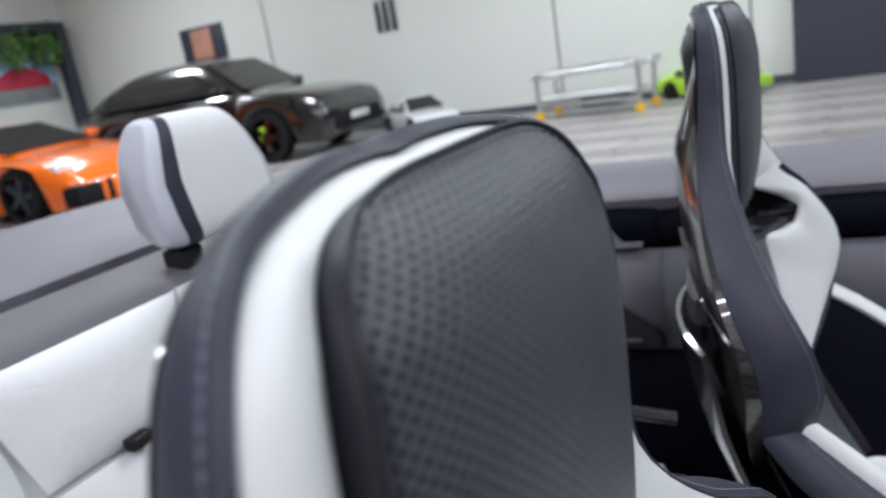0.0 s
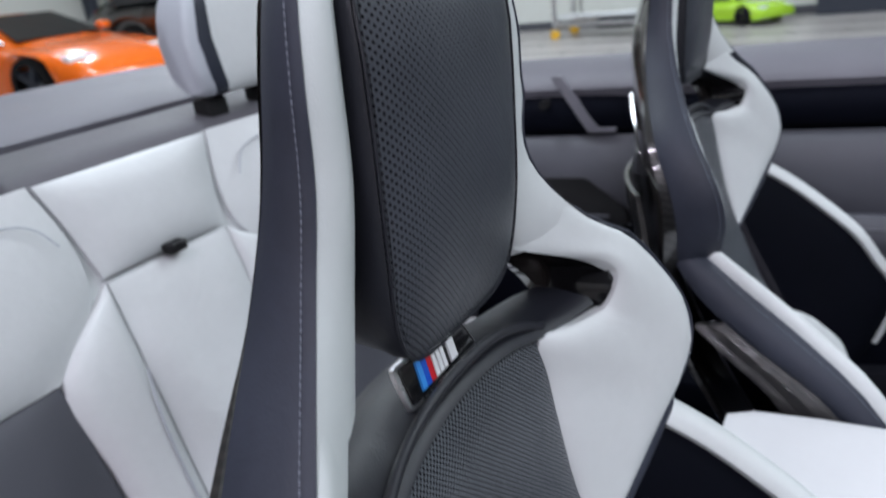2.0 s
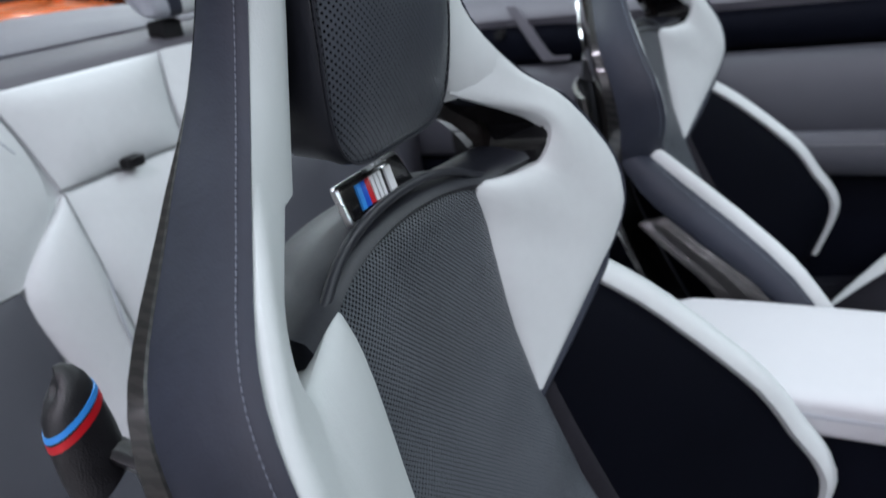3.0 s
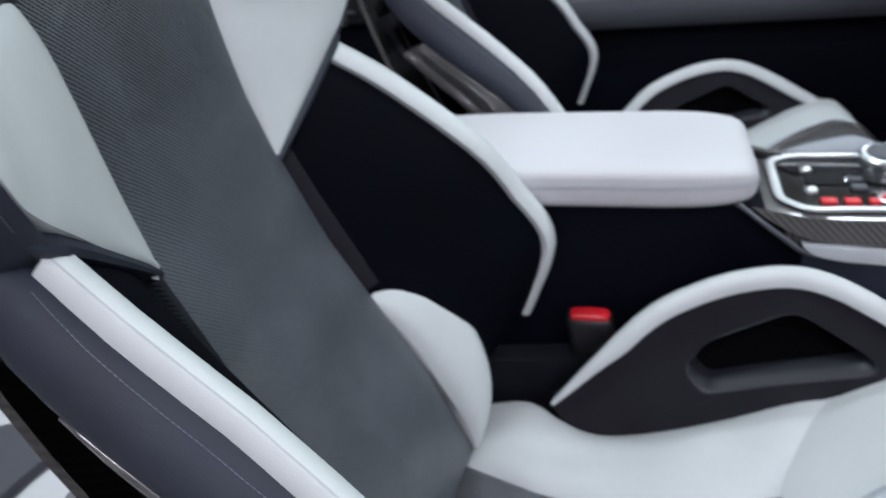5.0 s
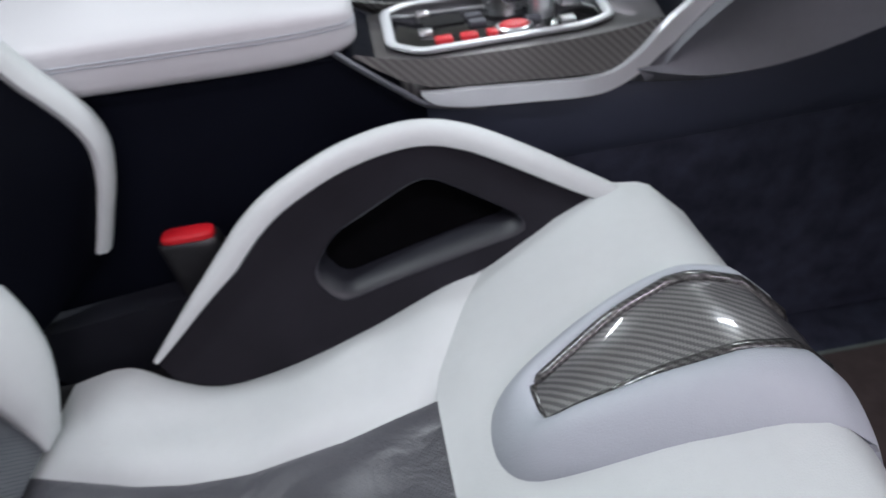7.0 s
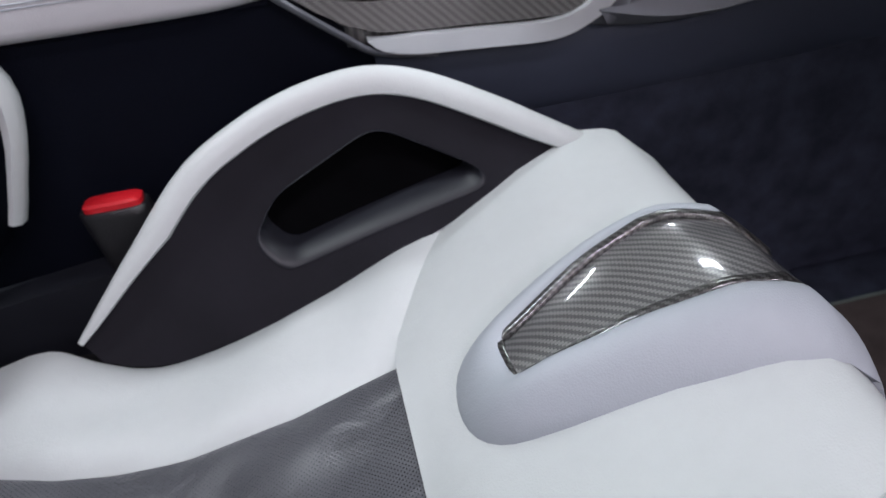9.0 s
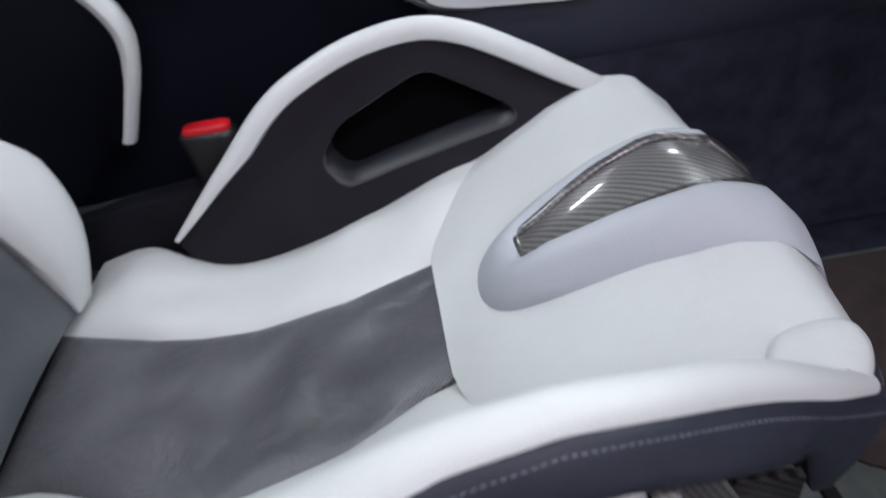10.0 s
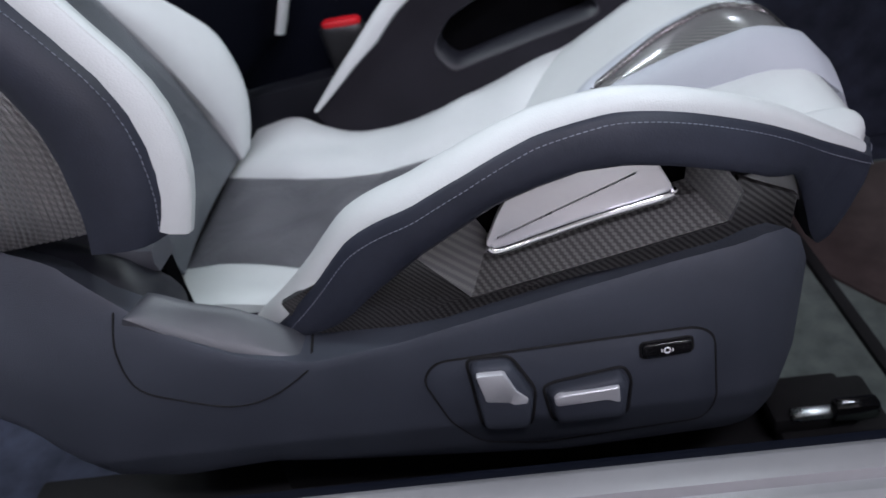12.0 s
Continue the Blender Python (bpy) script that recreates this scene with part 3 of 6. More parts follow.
        sec = lambda q: [(0.006 + (a - 0.006) * thin(q) * (slim if a > 0.006 else 1), k * thin(q)) for a, k in ((-0.007, -0.006), (-0.009, 0.0), (-0.004, 0.006), (0.006, 0.0085), *fold_in, (0.017, 0.006), (0.023, -0.002), (0.022, -0.012), (0.004, -0.014))]
        part("edge_strip", sweep(rim, sec, lambda p: V(0, p.y, 0.02)), WHITE, wing, "white leather edge strip")
        low_edge, low_out = [p for p in edge if p.z > 0.5], [p for p in wing_out if p.z > 0.5]
        fn = between(low_edge, low_out, lambda u, v: V(0.008, 0.010 * s, 0) * math.sin(math.pi * v)) if s > 0 else between(low_out, low_edge, lambda u, v: V(0.008, 0.010 * s, 0) * math.sin(math.pi * v))
        part("bolster_side", pad(fn, 20, 10, 0.004, 0.012, 6, face=(0.3, s, 0.2)), DARK, wing, "dark grey leather bolster flank")
        if s > 0:
            low = [p for p in edge[2:] if p.z > 0.507]
            stitches([p + V(-0.006, 0.0255, -0.004) for p in low], wing)
            for off in (0.0305, 0.0365):
                part("flank_ridge", tube([p + V(-0.009 - (off - 0.031) * 1.2, off * 0.83, -0.006 - (off - 0.031)) for p in low], 0.0019, 8), DARK, wing)
            part("seam_line", tube([p + V(0.004, 0.0185, 0.0035) for p in low], 0.0008, 5), THREAD, wing)
        else:
            row = []
            for k in range(4, 59):
                u, v = k / 60, 0.65
                n = (fn(u + 0.004, v) - fn(u - 0.004, v)).cross(fn(u, v + 0.004) - fn(u, v - 0.004)).normalized()
                row.append(fn(u, v) + (n if n.y < 0 else -n) * 0.0042)
            stitches(row, wing)
        # side carbon panel of the shell
        shell = [p for p in wing_out[5:] if s > 0 or p.z > 0.515]
        lo = [V(p.x - 0.002, p.y - 0.001 * s, p.z) for p in shell]
        hi = [V(p.x - 0.045 - 0.055 * i / 19, p.y - 0.028 * s, p.z - 0.02) for i, p in enumerate(shell)]
        ribs = lambda u, v: V(0, 0.0009 * s * math.sin(math.tau * v * 16), 0)
        fn = between(lo, hi, ribs) if s > 0 else between(hi, lo, ribs)
        part("shell_side", pad(fn, 14, 150, 0.002, 0.006, 6, face=(0, s, 0)), CARBON_RIB, seat, "ribbed carbon fibre shell flank")
        if s < 0:
            continue
        gap = [p for p in curve(WING_IN, 40) if 0.575 < p[2] < 0.745]
        far = [V(V(p).lerp(V(q), 0.17 - 0.06 * i / len(gap))) for i, (p, q) in enumerate(zip(gap, [q for q in curve(WING, 40)][4:]))]
        gap = gap[:len(far)]
        part("inner_welt", pad(between([V(p) + V(0.006, -0.002, 0.004) for p in gap], [p + V(0.006, -0.006, 0.005) for p in far]), 16, 6, 0.002, 0.004, 4), SUEDE, seat, "dark suede welt beside the centre")
        lum_in = flip(curve(((0.122, 0.100, 0.578), (0.155, 0.100, 0.53), (0.182, 0.101, 0.475), (0.203, 0.102, 0.425), (0.214, 0.100, 0.385)), 32), s)
        lum_out = flip(curve(((0.124, 0.116, 0.580), (0.150, 0.143, 0.574), (0.183, 0.159, 0.543), (0.211, 0.161, 0.498), (0.225, 0.149, 0.444), (0.220, 0.118, 0.388)), 32), s)
        fn = between(lum_in, lum_out) if s > 0 else between(lum_out, lum_in)
        part("lumbar_pad", pad(fn, 34, 12, 0.011, 0.04, 3.5), WHITE, seat, "white leather lumbar side pad")
    # the shell's back, below the openings
    def back(u, v):
        z = 0.40 + 0.475 * v
        y = (2 * u - 1) * (0.2 + 0.02 * math.sin(math.pi * v))
        return V(ramp_at(INSERT_X, z) - 0.098 + 0.062 * (2 * u - 1) ** 2, y, z)
    part("shell_back", pad(lambda u, v: back(1 - u, v), 14, 18, 0.003, 0.006, 8, face=(-1, 0, 0)), CARBON_YZ, seat, "glossy carbon fibre seat back shell")


def build_badge(seat):
    def lay(a, b, d):
        # tilted back on the roll
        return V(0.007 - 0.42 * b + 0.9 * d, a + 0.0035, 0.9315 + 0.9 * b + 0.42 * d)
    outline = rounded(((-0.0420, 0.0), (0.0420, 0.0), (0.0385, 0.0275), (-0.0385, 0.0275)), 0.004)
    plate_ob = part("name_plate", plate(outline, lay, 0.004, 0.0016), SILVER, seat, "small plate with silver rim")
    face = rounded(((-0.0388, 0.0023), (0.0388, 0.0023), (0.0357, 0.0252), (-0.0357, 0.0252)), 0.003)
    part("plate_face", plate(face, lambda a, b, d: lay(a, b, d + 0.0015), 0.003, 0.0008), GLOSS, plate_ob, "gloss black plate face")
    for a0, a1, m in ((-0.0275, -0.0228, LIGHTBLUE), (-0.0228, -0.0175, BLUE), (-0.0175, -0.0122, RED), (-0.0112, -0.0078, MARK_WHITE), (-0.0062, -0.0028, MARK_WHITE), (-0.0012, 0.0022, MARK_WHITE), (0.0075, 0.0150, MARK_WHITE)):
        bar = ((a0, 0.0055), (a1, 0.0055), (a1 + 0.005, 0.0215), (a0 + 0.005, 0.0215))
        part("mark", plate(bar, lambda a, b, d: lay(a, b, d + 0.0032), 0.002, 0.0004), m, plate_ob)


def cushion_z(x, y):
    """Height of the seat's top over its plan."""
    base = ramp_at(((0.18, 0.372), (0.27, 0.376), (0.36, 0.374), (0.44, 0.383), (0.52, 0.405), (0.58, 0.433), (0.64, 0.460), (0.69, 0.475), (0.72, 0.474), (0.745, 0.452), (0.755, 0.42)), x)
    return base + 0.32 * max(0, abs(y) - 0.07) ** 1.5 * max(0, 1 - max(0, x - 0.5) * 6)


def build_cushion(seat):
    SIDE_NEAR = ((0.195, 0.072), (0.235, 0.074), (0.28, 0.094), (0.32, 0.110), (0.37, 0.110), (0.43, 0.096), (0.512, 0.065), (0.53, 0.06))
    SIDE_FAR = ((0.195, 0.092), (0.235, 0.078), (0.28, 0.062), (0.32, 0.055), (0.37, 0.054), (0.43, 0.060), (0.48, 0.0635), (0.512, 0.065), (0.53, 0.06))

    def insert(u, v):
        x = 0.195 + 0.325 * v
        n, f = ramp_at(SIDE_NEAR, x), ramp_at(SIDE_FAR, x)
        y = -n + (n + f) * u
        # sat-in folds across the middle
        fold = 0.0034 * math.exp(-((x - 0.402) / 0.010) ** 2 - ((y + 0.035) / 0.042) ** 2) + 0.0018 * math.exp(-((x - 0.350 - 0.2 * y) / 0.012) ** 2 - ((y + 0.06) / 0.03) ** 2)
        return V(x, y, cushion_z(x, y) - 0.004 - 0.004 * math.sin(math.pi * u) * math.sin(math.pi * v) + fold)
    part("cushion_insert", pad(lambda u, v: insert(1 - u, v), 28, 72, 0.006, 0.05, 8, wave=0.0055), WOVEN_SEAT, seat, "dark grey perforated leather cushion centre")
    for s in (-1, 1):
        a = []
        for k in range(20):
            x = 0.195 + 0.332 * k / 19
            w = ramp_at(SIDE_NEAR if s < 0 else SIDE_FAR, x)
            a.append(V(x, w * s, cushion_z(x, w) - 0.004 - 0.004 * max(0, k - 17)))
        b = flip(curve(((0.215, 0.172, 0.385 if s > 0 else 0.398), (0.262, 0.172, 0.394 if s > 0 else 0.401), (0.300, 0.158, 0.382), (0.34, 0.152, 0.371), (0.40, 0.158, 0.376), (0.47, 0.168, 0.393), (0.53, 0.176, 0.415), (0.572, 0.182, 0.428)), 20), s)
        fn = between(b, a) if s > 0 else between(a, b)
        part("cushion_side", pad(fn, 44, 18, 0.009, 0.05, 4, wave=0.0052), WHITE, seat, "white leather cushion side, lightly creased")

    def thigh(u, v):
        e = 2 * u - 1
        rear = 0.512 + 0.042 * max(0.0, (abs(e) - 0.36) / 0.64) ** 1.4
        x = rear + (0.750 - rear) * v
        w = ramp_at(((0.51, 0.168), (0.55, 0.174), (0.62, 0.182), (0.66, 0.190), (0.69, 0.192), (0.715, 0.184), (0.74, 0.160), (0.76, 0.14)), x)
        y = e * (w + (0.008 * min(1.0, v * 2.5) if e > 0 else 0.0))
        x2 = x - (0.004 if e > 0 else 0.02) * abs(e) ** 2.5 * v
        return V(x2, y, cushion_z(x, y * 0.3) + 0.008 * abs(e) ** 5 * v ** 2 - 0.003 * abs(e) ** 4 * (1 - v))
    part("thigh_support", pad(lambda u, v: thigh(1 - u, v), 40, 28, 0.005, 0.03, 5.5, wave=0.0016), WHITE, seat, "white leather thigh support")
    # the raised middle with its carbon inlay
    outer = curve(((0.750, -0.084), (0.70, -0.076), (0.64, -0.064), (0.585, -0.051), (0.556, -0.040), (0.543, -0.020), (0.542, 0.008), (0.551, 0.030), (0.575, 0.046), (0.61, 0.058), (0.66, 0.068), (0.70, 0.066), (0.738, 0.052)), 60)
    inner = curve(((0.748, -0.031), (0.70, -0.026), (0.65, -0.0205), (0.605, -0.0155), (0.582, -0.0135), (0.575, -0.008), (0.574, 0.007), (0.576, 0.022), (0.59, 0.030), (0.627, 0.041), (0.672, 0.050), (0.70, 0.045), (0.745, 0.026)), 60)
    outer, inner = [[V(x, y, cushion_z(x, 0.3 * y) + 0.003) for x, y in line] for line in (outer, inner)]

    def swell(u, v):
        crest = ramp_at(((0, 0.014), (0.10, 0.025), (0.28, 0.027), (0.40, 0.019), (0.48, 0.014), (0.55, 0.0125), (0.75, 0.0145), (1, 0.014)), u)
        rise = math.sin(0.5 * math.pi * min(1, v / 0.62)) ** 0.85
        drop = max(0.0, (v - 0.62) / 0.38) ** 2
        return V(0, 0, crest * rise - (crest - 0.0095) * drop)
    part("centre_ridge", pad(between(outer, inner, swell), 56, 14, 0.001, 0.034, 8, face=(0, 0, 1)), GREY_SOFT, seat, "pale grey leather ridge round the inlay")
    rings, frame_near, frame_far = [], [], []
    for k in range(29):
        v = k / 28
        x = 0.574 + 0.176 * v
        yn = -0.012 - 0.020 * v
        yf = ramp_at(((0, 0.024), (0.3, 0.041), (0.58, 0.051), (0.72, 0.045), (1, 0.022)), v)
        z = cushion_z(x, 0) + 0.009 + 0.006 * math.sin(math.pi * min(1, v * 0.9))
        row = [V(x, yn + (yf - yn) * w, z + 0.004 * math.sin(math.pi * w)) for w in (0, 0.08, 0.3, 0.5, 0.7, 0.92, 1)]
        rings.append(row + [V(x, yf, z - 0.02), V(x, yn, z - 0.02)])
        frame_near.append(row[0] + V(0, 0.001, 0.0006))
        frame_far.append(row[-1] + V(0, -0.001, 0.0006))
    inlay = part("carbon_inlay", loft(rings), CARBON_XY, seat, "glossy carbon fibre inlay")
    rim_line = frame_near[::-1] + frame_far
    part("inlay_rim", tube([p + V(0, 0, 0.0004) for p in rim_line], 0.0042, 10), CARBON_RIM, inlay, "raised dark carbon rim")


FLANK_Y = ((0.288, 0.20), (0.345, 0.235), (0.38, 0.249), (0.44, 0.2545), (0.55, 0.2535), (0.60, 0.244), (0.65, 0.228), (0.69, 0.206), (0.705, 0.196))
FLANK_Z = ((0.288, 0.385), (0.315, 0.396), (0.337, 0.410), (0.367, 0.424), (0.40, 0.450), (0.434, 0.476), (0.475, 0.500), (0.499, 0.508), (0.523, 0.514), (0.548, 0.514), (0.574, 0.507), (0.601, 0.497), (0.634, 0.482), (0.66, 0.475), (0.668, 0.466), (0.68, 0.444), (0.692, 0.42), (0.705, 0.405))
POCKET = ((0.430, 0.439), (0.452, 0.468), (0.526, 0.499), (0.541, 0.499), (0.609, 0.4635), (0.609, 0.453), (0.450, 0.416))


def build_arches(seat):
    for s in (-1, 1):
        n = 61
        rim, base = curve(ARCH, n), curve(ARCH_BASE, n)
        # the door side stands a little higher than the tunnel side
        lift = lambda z: (0.0055 if s < 0 else -0.0055) * min(1.0, max(0.0, (z - 0.44) / 0.06))
        rim = [p + V(0, 0, lift(p.z)) for p in rim]
        # and its rear leg is broader, set outwards
        leg = lambda x: (1.0 - ramp_at(((0.43, 0.0), (0.46, 0.25), (0.50, 0.75), (0.54, 1.0)), x)) if s < 0 else 0.0
        rim = [p + V(0, 0.011, -0.013) * leg(p.x) for p in rim]
        rx, bx = [p.x for p in rim], [p.x for p in base]

        def face_at(x, z, depth=0.0):
            """A point of the inner face at x and z."""
            by, bz = np.interp(x, bx, [p.y for p in base]), np.interp(x, bx, [p.z for p in base])
            ry, rz = np.interp(x, rx, [p.y for p in rim]), np.interp(x, rx, [p.z for p in rim])
            w = min(1.0, max(0.0, (z - bz) / max(rz - bz, 0.004)))
            return V(x, (by + (ry - by) * w + 0.006 * math.sin(math.pi * w) + depth) * s, z)
        mid = Vector((0.525, 0.468))
        border = [Vector((p.x, p.z)) for p in base] + [Vector((p.x, p.z)) for p in rim[::-1]]
        hole = [Vector(p) for p in rounded(POCKET, 0.012, 5)]

        def reach(poly, a):
            """The point of a closed outline at angle a from the pocket's middle."""
            d = Vector((math.cos(a), math.sin(a)))
            best = 0.0
            for p, q in zip(poly, poly[1:] + poly[:1]):
                e = q - p
                den = d.x * e.y - d.y * e.x
                if abs(den) < 1e-12:
                    continue
                w = p - mid
                t, u = (w.x * e.y - w.y * e.x) / den, (w.x * d.y - w.y * d.x) / den
                if 0 <= u <= 1 and t > best:
                    best = t
            return mid + d * best
        angles = [math.tau * k / 120 for k in range(120)]
        outer, inner = [reach(border, a) for a in angles], [reach(hole, a) for a in angles]
        rings = []
        for w in (0, 0.06, 0.2, 0.4, 0.6, 0.74):
            rings.append([face_at(*(p.lerp(q, w))) for p, q in zip(outer, inner)])
        rings.append([face_at(*(mid + (q - mid) * 1.045)) for q in inner])
        side = part("cushion_bolster", loft(rings, caps=False), SUEDE, seat, "dark suede inner face with a hollow", 60)
        rings = []
        for k, d in ((1.05, 0.001), (1.042, -0.0008), (1.025, -0.0014), (1.005, -0.0004), (0.98, 0.0028), (0.958, 0.0065), (0.945, 0.0115), (0.935, 0.024)):
            rings.append([face_at(*(mid + (q - mid) * k + Vector((0, 0.05 * (1.05 - k)))), d if s > 0 else min(d, 0.004 + 0.1 * d)) for q in inner])
        part("pocket_lip", loft(rings, caps=False), LIP, side, "smooth dark lip round the hollow", 60)
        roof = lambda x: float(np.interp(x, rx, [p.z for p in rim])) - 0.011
        # a black sheet close behind the face paints the pocket's shade
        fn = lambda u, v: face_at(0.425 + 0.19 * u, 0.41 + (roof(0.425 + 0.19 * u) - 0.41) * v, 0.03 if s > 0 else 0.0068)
        part("pocket_shade", pad(fn, 12, 10, 0.0, 0.002, face=(0, -s, 0)), HOLLOW, side, "black sheet standing in for shade behind the opening")

        def cross(line, i):
            t = (line[min(i + 1, len(line) - 1)] - line[max(i - 1, 0)]).normalized()
            o = V(0, 1, 0)
            o = (o - t * o.dot(t)).normalized()
            f = t.cross(o)
            return o, (f if f.z > 0 or (abs(f.z) < 0.2 and f.x < 0) else -f)
        strip, seam = [], []
        for i, p in enumerate(rim):
            o, f = cross(rim, i)
            k = 1 - (0.3 if s > 0 else 0.5) * max(0.0, (i - 48) / 12) ** 1.3
            point = 0.22 + 0.78 * min(1.0, i / 8) if s > 0 else 1.0
            wide = 1 + 0.85 * leg(p.x)
            strip.append(flip([p + o * (-0.004 + (0.010 + (a - 0.006) * k * (wide if a > 0.006 else 1)) * point) + f * ((b * k - 0.004 * (1 - k)) * point + 0.002 * (1 - point)) for a, b in ((-0.0045, -0.0140), (-0.007, -0.0120), (-0.0068, -0.006), (-0.0045, 0.0), (0.0, 0.004), (0.006, 0.0052), (0.0115, 0.0035), (0.0155, -0.0005), (0.0165, -0.0042), (0.012, -0.010), (0.002, -0.016))], s))
            seam.append(p + o * (0.006 + 0.0102 * wide) - f * 0.0035)
        part("top_strip", loft(strip), WHITE, side, "white leather strip along the bolster's crest")
        # dark flank, carried round the nose towards the cushion's front
        top = seam + curve(((0.7085, 0.187, 0.470), (0.7185, 0.170, 0.467), (0.7235, 0.150, 0.459), (0.737, 0.11, 0.443), (0.743, 0.06, 0.438), (0.746, 0.0, 0.436)), 16)[1:]
        shy = lambda x: 0.022 * max(0.0, (x - 0.62) / 0.085)
        low = [V(p.x - shy(p.x), ramp_at(FLANK_Y, p.x), ramp_at(FLANK_Z, p.x) + lift(p.z)) for p in seam] + curve(((0.683, 0.196, 0.405), (0.697, 0.165, 0.397), (0.710, 0.13, 0.392), (0.720, 0.08, 0.390), (0.725, 0.04, 0.389), (0.726, 0.0, 0.389)), 16)[1:]
        rings, line = [], []
        for i, (a, b) in enumerate(zip(top, low)):
            k = max(0.0, (i - n + 6) / 20)
            o = V(min(1, 1.5 * k), 1 - 0.8 * min(1, k), 0).normalized()
            d = b - a
            rings.append(flip([a - o * 0.006, a + o * 0.0008, a + d * 0.06 + o * 0.0028, a + d * 0.25 + o * 0.0052, a + d * 0.6 + o * 0.0055, a + d * 0.88 + o * 0.0035, b, b - o * 0.008 + V(0, 0, 0.002), b - o * 0.018 + V(0, 0, 0.012)], s))
            line.append(a + d.normalized() * (0.0042 + 0.003 * leg(a.x)) + o * (0.0040 + 0.0022 * leg(a.x)))
        if s < 0:
            # rounded white end piece over the nose
            plan = [V(x, y, 0) for x, y in rounded(((0.657, -0.176), (0.670, -0.152), (0.694, -0.145), (0.717, -0.147), (0.7175, -0.168), (0.704, -0.189), (0.685, -0.1935), (0.664, -0.189)), 0.010, 5)]
            mid_x, mid_y = 0.688, -0.170
            dome = [[V(mid_x + (p.x - mid_x) * k, mid_y + (p.y - mid_y) * k, z) for p in plan] for k, z in ((0.97, 0.448), (1.0, 0.470), (0.985, 0.4755), (0.93, 0.4795), (0.8, 0.4818), (0.5, 0.4835), (0.06, 0.484))]
            part("nose_end", loft(dome), WHITE, side, "white leather end piece of the bolster", 60)
        part("flank", loft(rings), DARK, side, "dark grey leather flank with stitched seam", 60)
        stitches(flip(line[4:], s), side)
        # carbon panel under the arch with its hollow
        lay = lambda a, b, d: V(a, (min(0.2515, ramp_at(FLANK_Y, a) - 0.001) + d) * s, b)
        sheet = ((0.350, 0.395), (0.455, 0.425), (0.60, 0.45), (0.650, 0.442), (0.652, 0.468), (0.612, 0.493), (0.609, 0.489), (0.603, 0.4745), (0.455, 0.4425), (0.418, 0.487), (0.412, 0.490), (0.33, 0.434))
        side_panel = part("carbon_side", plate(sheet, lay, 0.005, 0.0006), CARBON_XZ, side, "carbon fibre panel under the arch", 20)
        if s > 0:
            continue
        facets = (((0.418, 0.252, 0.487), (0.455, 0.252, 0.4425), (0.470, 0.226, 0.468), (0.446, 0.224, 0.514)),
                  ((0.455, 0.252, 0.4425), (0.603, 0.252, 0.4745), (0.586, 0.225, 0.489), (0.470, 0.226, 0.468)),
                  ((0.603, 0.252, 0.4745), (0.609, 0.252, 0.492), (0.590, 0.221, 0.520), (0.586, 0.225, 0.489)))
        # the two end facets take the weave with the reflection painted in
        for quad, weave in zip(facets, (CARBON_END_LIT, CARBON_FLAT, CARBON_END_LIT)):
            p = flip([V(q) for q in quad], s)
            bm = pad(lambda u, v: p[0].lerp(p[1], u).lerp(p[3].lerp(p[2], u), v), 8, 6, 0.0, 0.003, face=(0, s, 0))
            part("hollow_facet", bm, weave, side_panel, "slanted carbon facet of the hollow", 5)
        ledge = rounded(((0.467, 0.469), (0.476, 0.488), (0.488, 0.507), (0.505, 0.521), (0.555, 0.523), (0.567, 0.510), (0.577, 0.491), (0.573, 0.486), (0.531, 0.478), (0.474, 0.464)), 0.003, 3)
        tilt = lambda a, b, d: V(a, (0.2395 - 0.10 * (b - 0.462) + d * 0.9) * s, b + 0.1 * d)
        polished = part("ledge", plate(ledge, tilt, 0.006, 0.0012), POLISHED, side, "bright polished plate in the hollow")
        edge = [tilt(a, b, 0.0008) for a, b in ((0.4685, 0.4685), (0.4745, 0.4655), (0.5, 0.4715), (0.531, 0.479), (0.572, 0.4870), (0.5755, 0.4905))]
        part("ledge_edge", tube(curve(edge, 24), 0.0030, 10), CHROME, polished, "polished lower edge")
        part("ledge_line", tube([tilt(0.474, 0.4735, 0.0003), tilt(0.515, 0.4885, 0.0003), tilt(0.556, 0.5035, 0.0003)], 0.0006, 6), SILVER, polished)


COVER_TOP_Z = ((0.075, 0.47), (0.10, 0.512), (0.15, 0.517), (0.189, 0.503), (0.207, 0.497), (0.240, 0.471), (0.269, 0.446), (0.305, 0.425), (0.349, 0.413), (0.405, 0.420), (0.441, 0.428), (0.510, 0.442), (0.575, 0.454), (0.625, 0.461), (0.640, 0.459), (0.650, 0.449), (0.657, 0.43))
COVER_LOW_Z = ((0.075, 0.44), (0.13, 0.40), (0.149, 0.381), (0.164, 0.352), (0.187, 0.329), (0.235, 0.321), (0.301, 0.326), (0.346, 0.320), (0.425, 0.313), (0.502, 0.306), (0.628, 0.313), (0.645, 0.325), (0.657, 0.36))


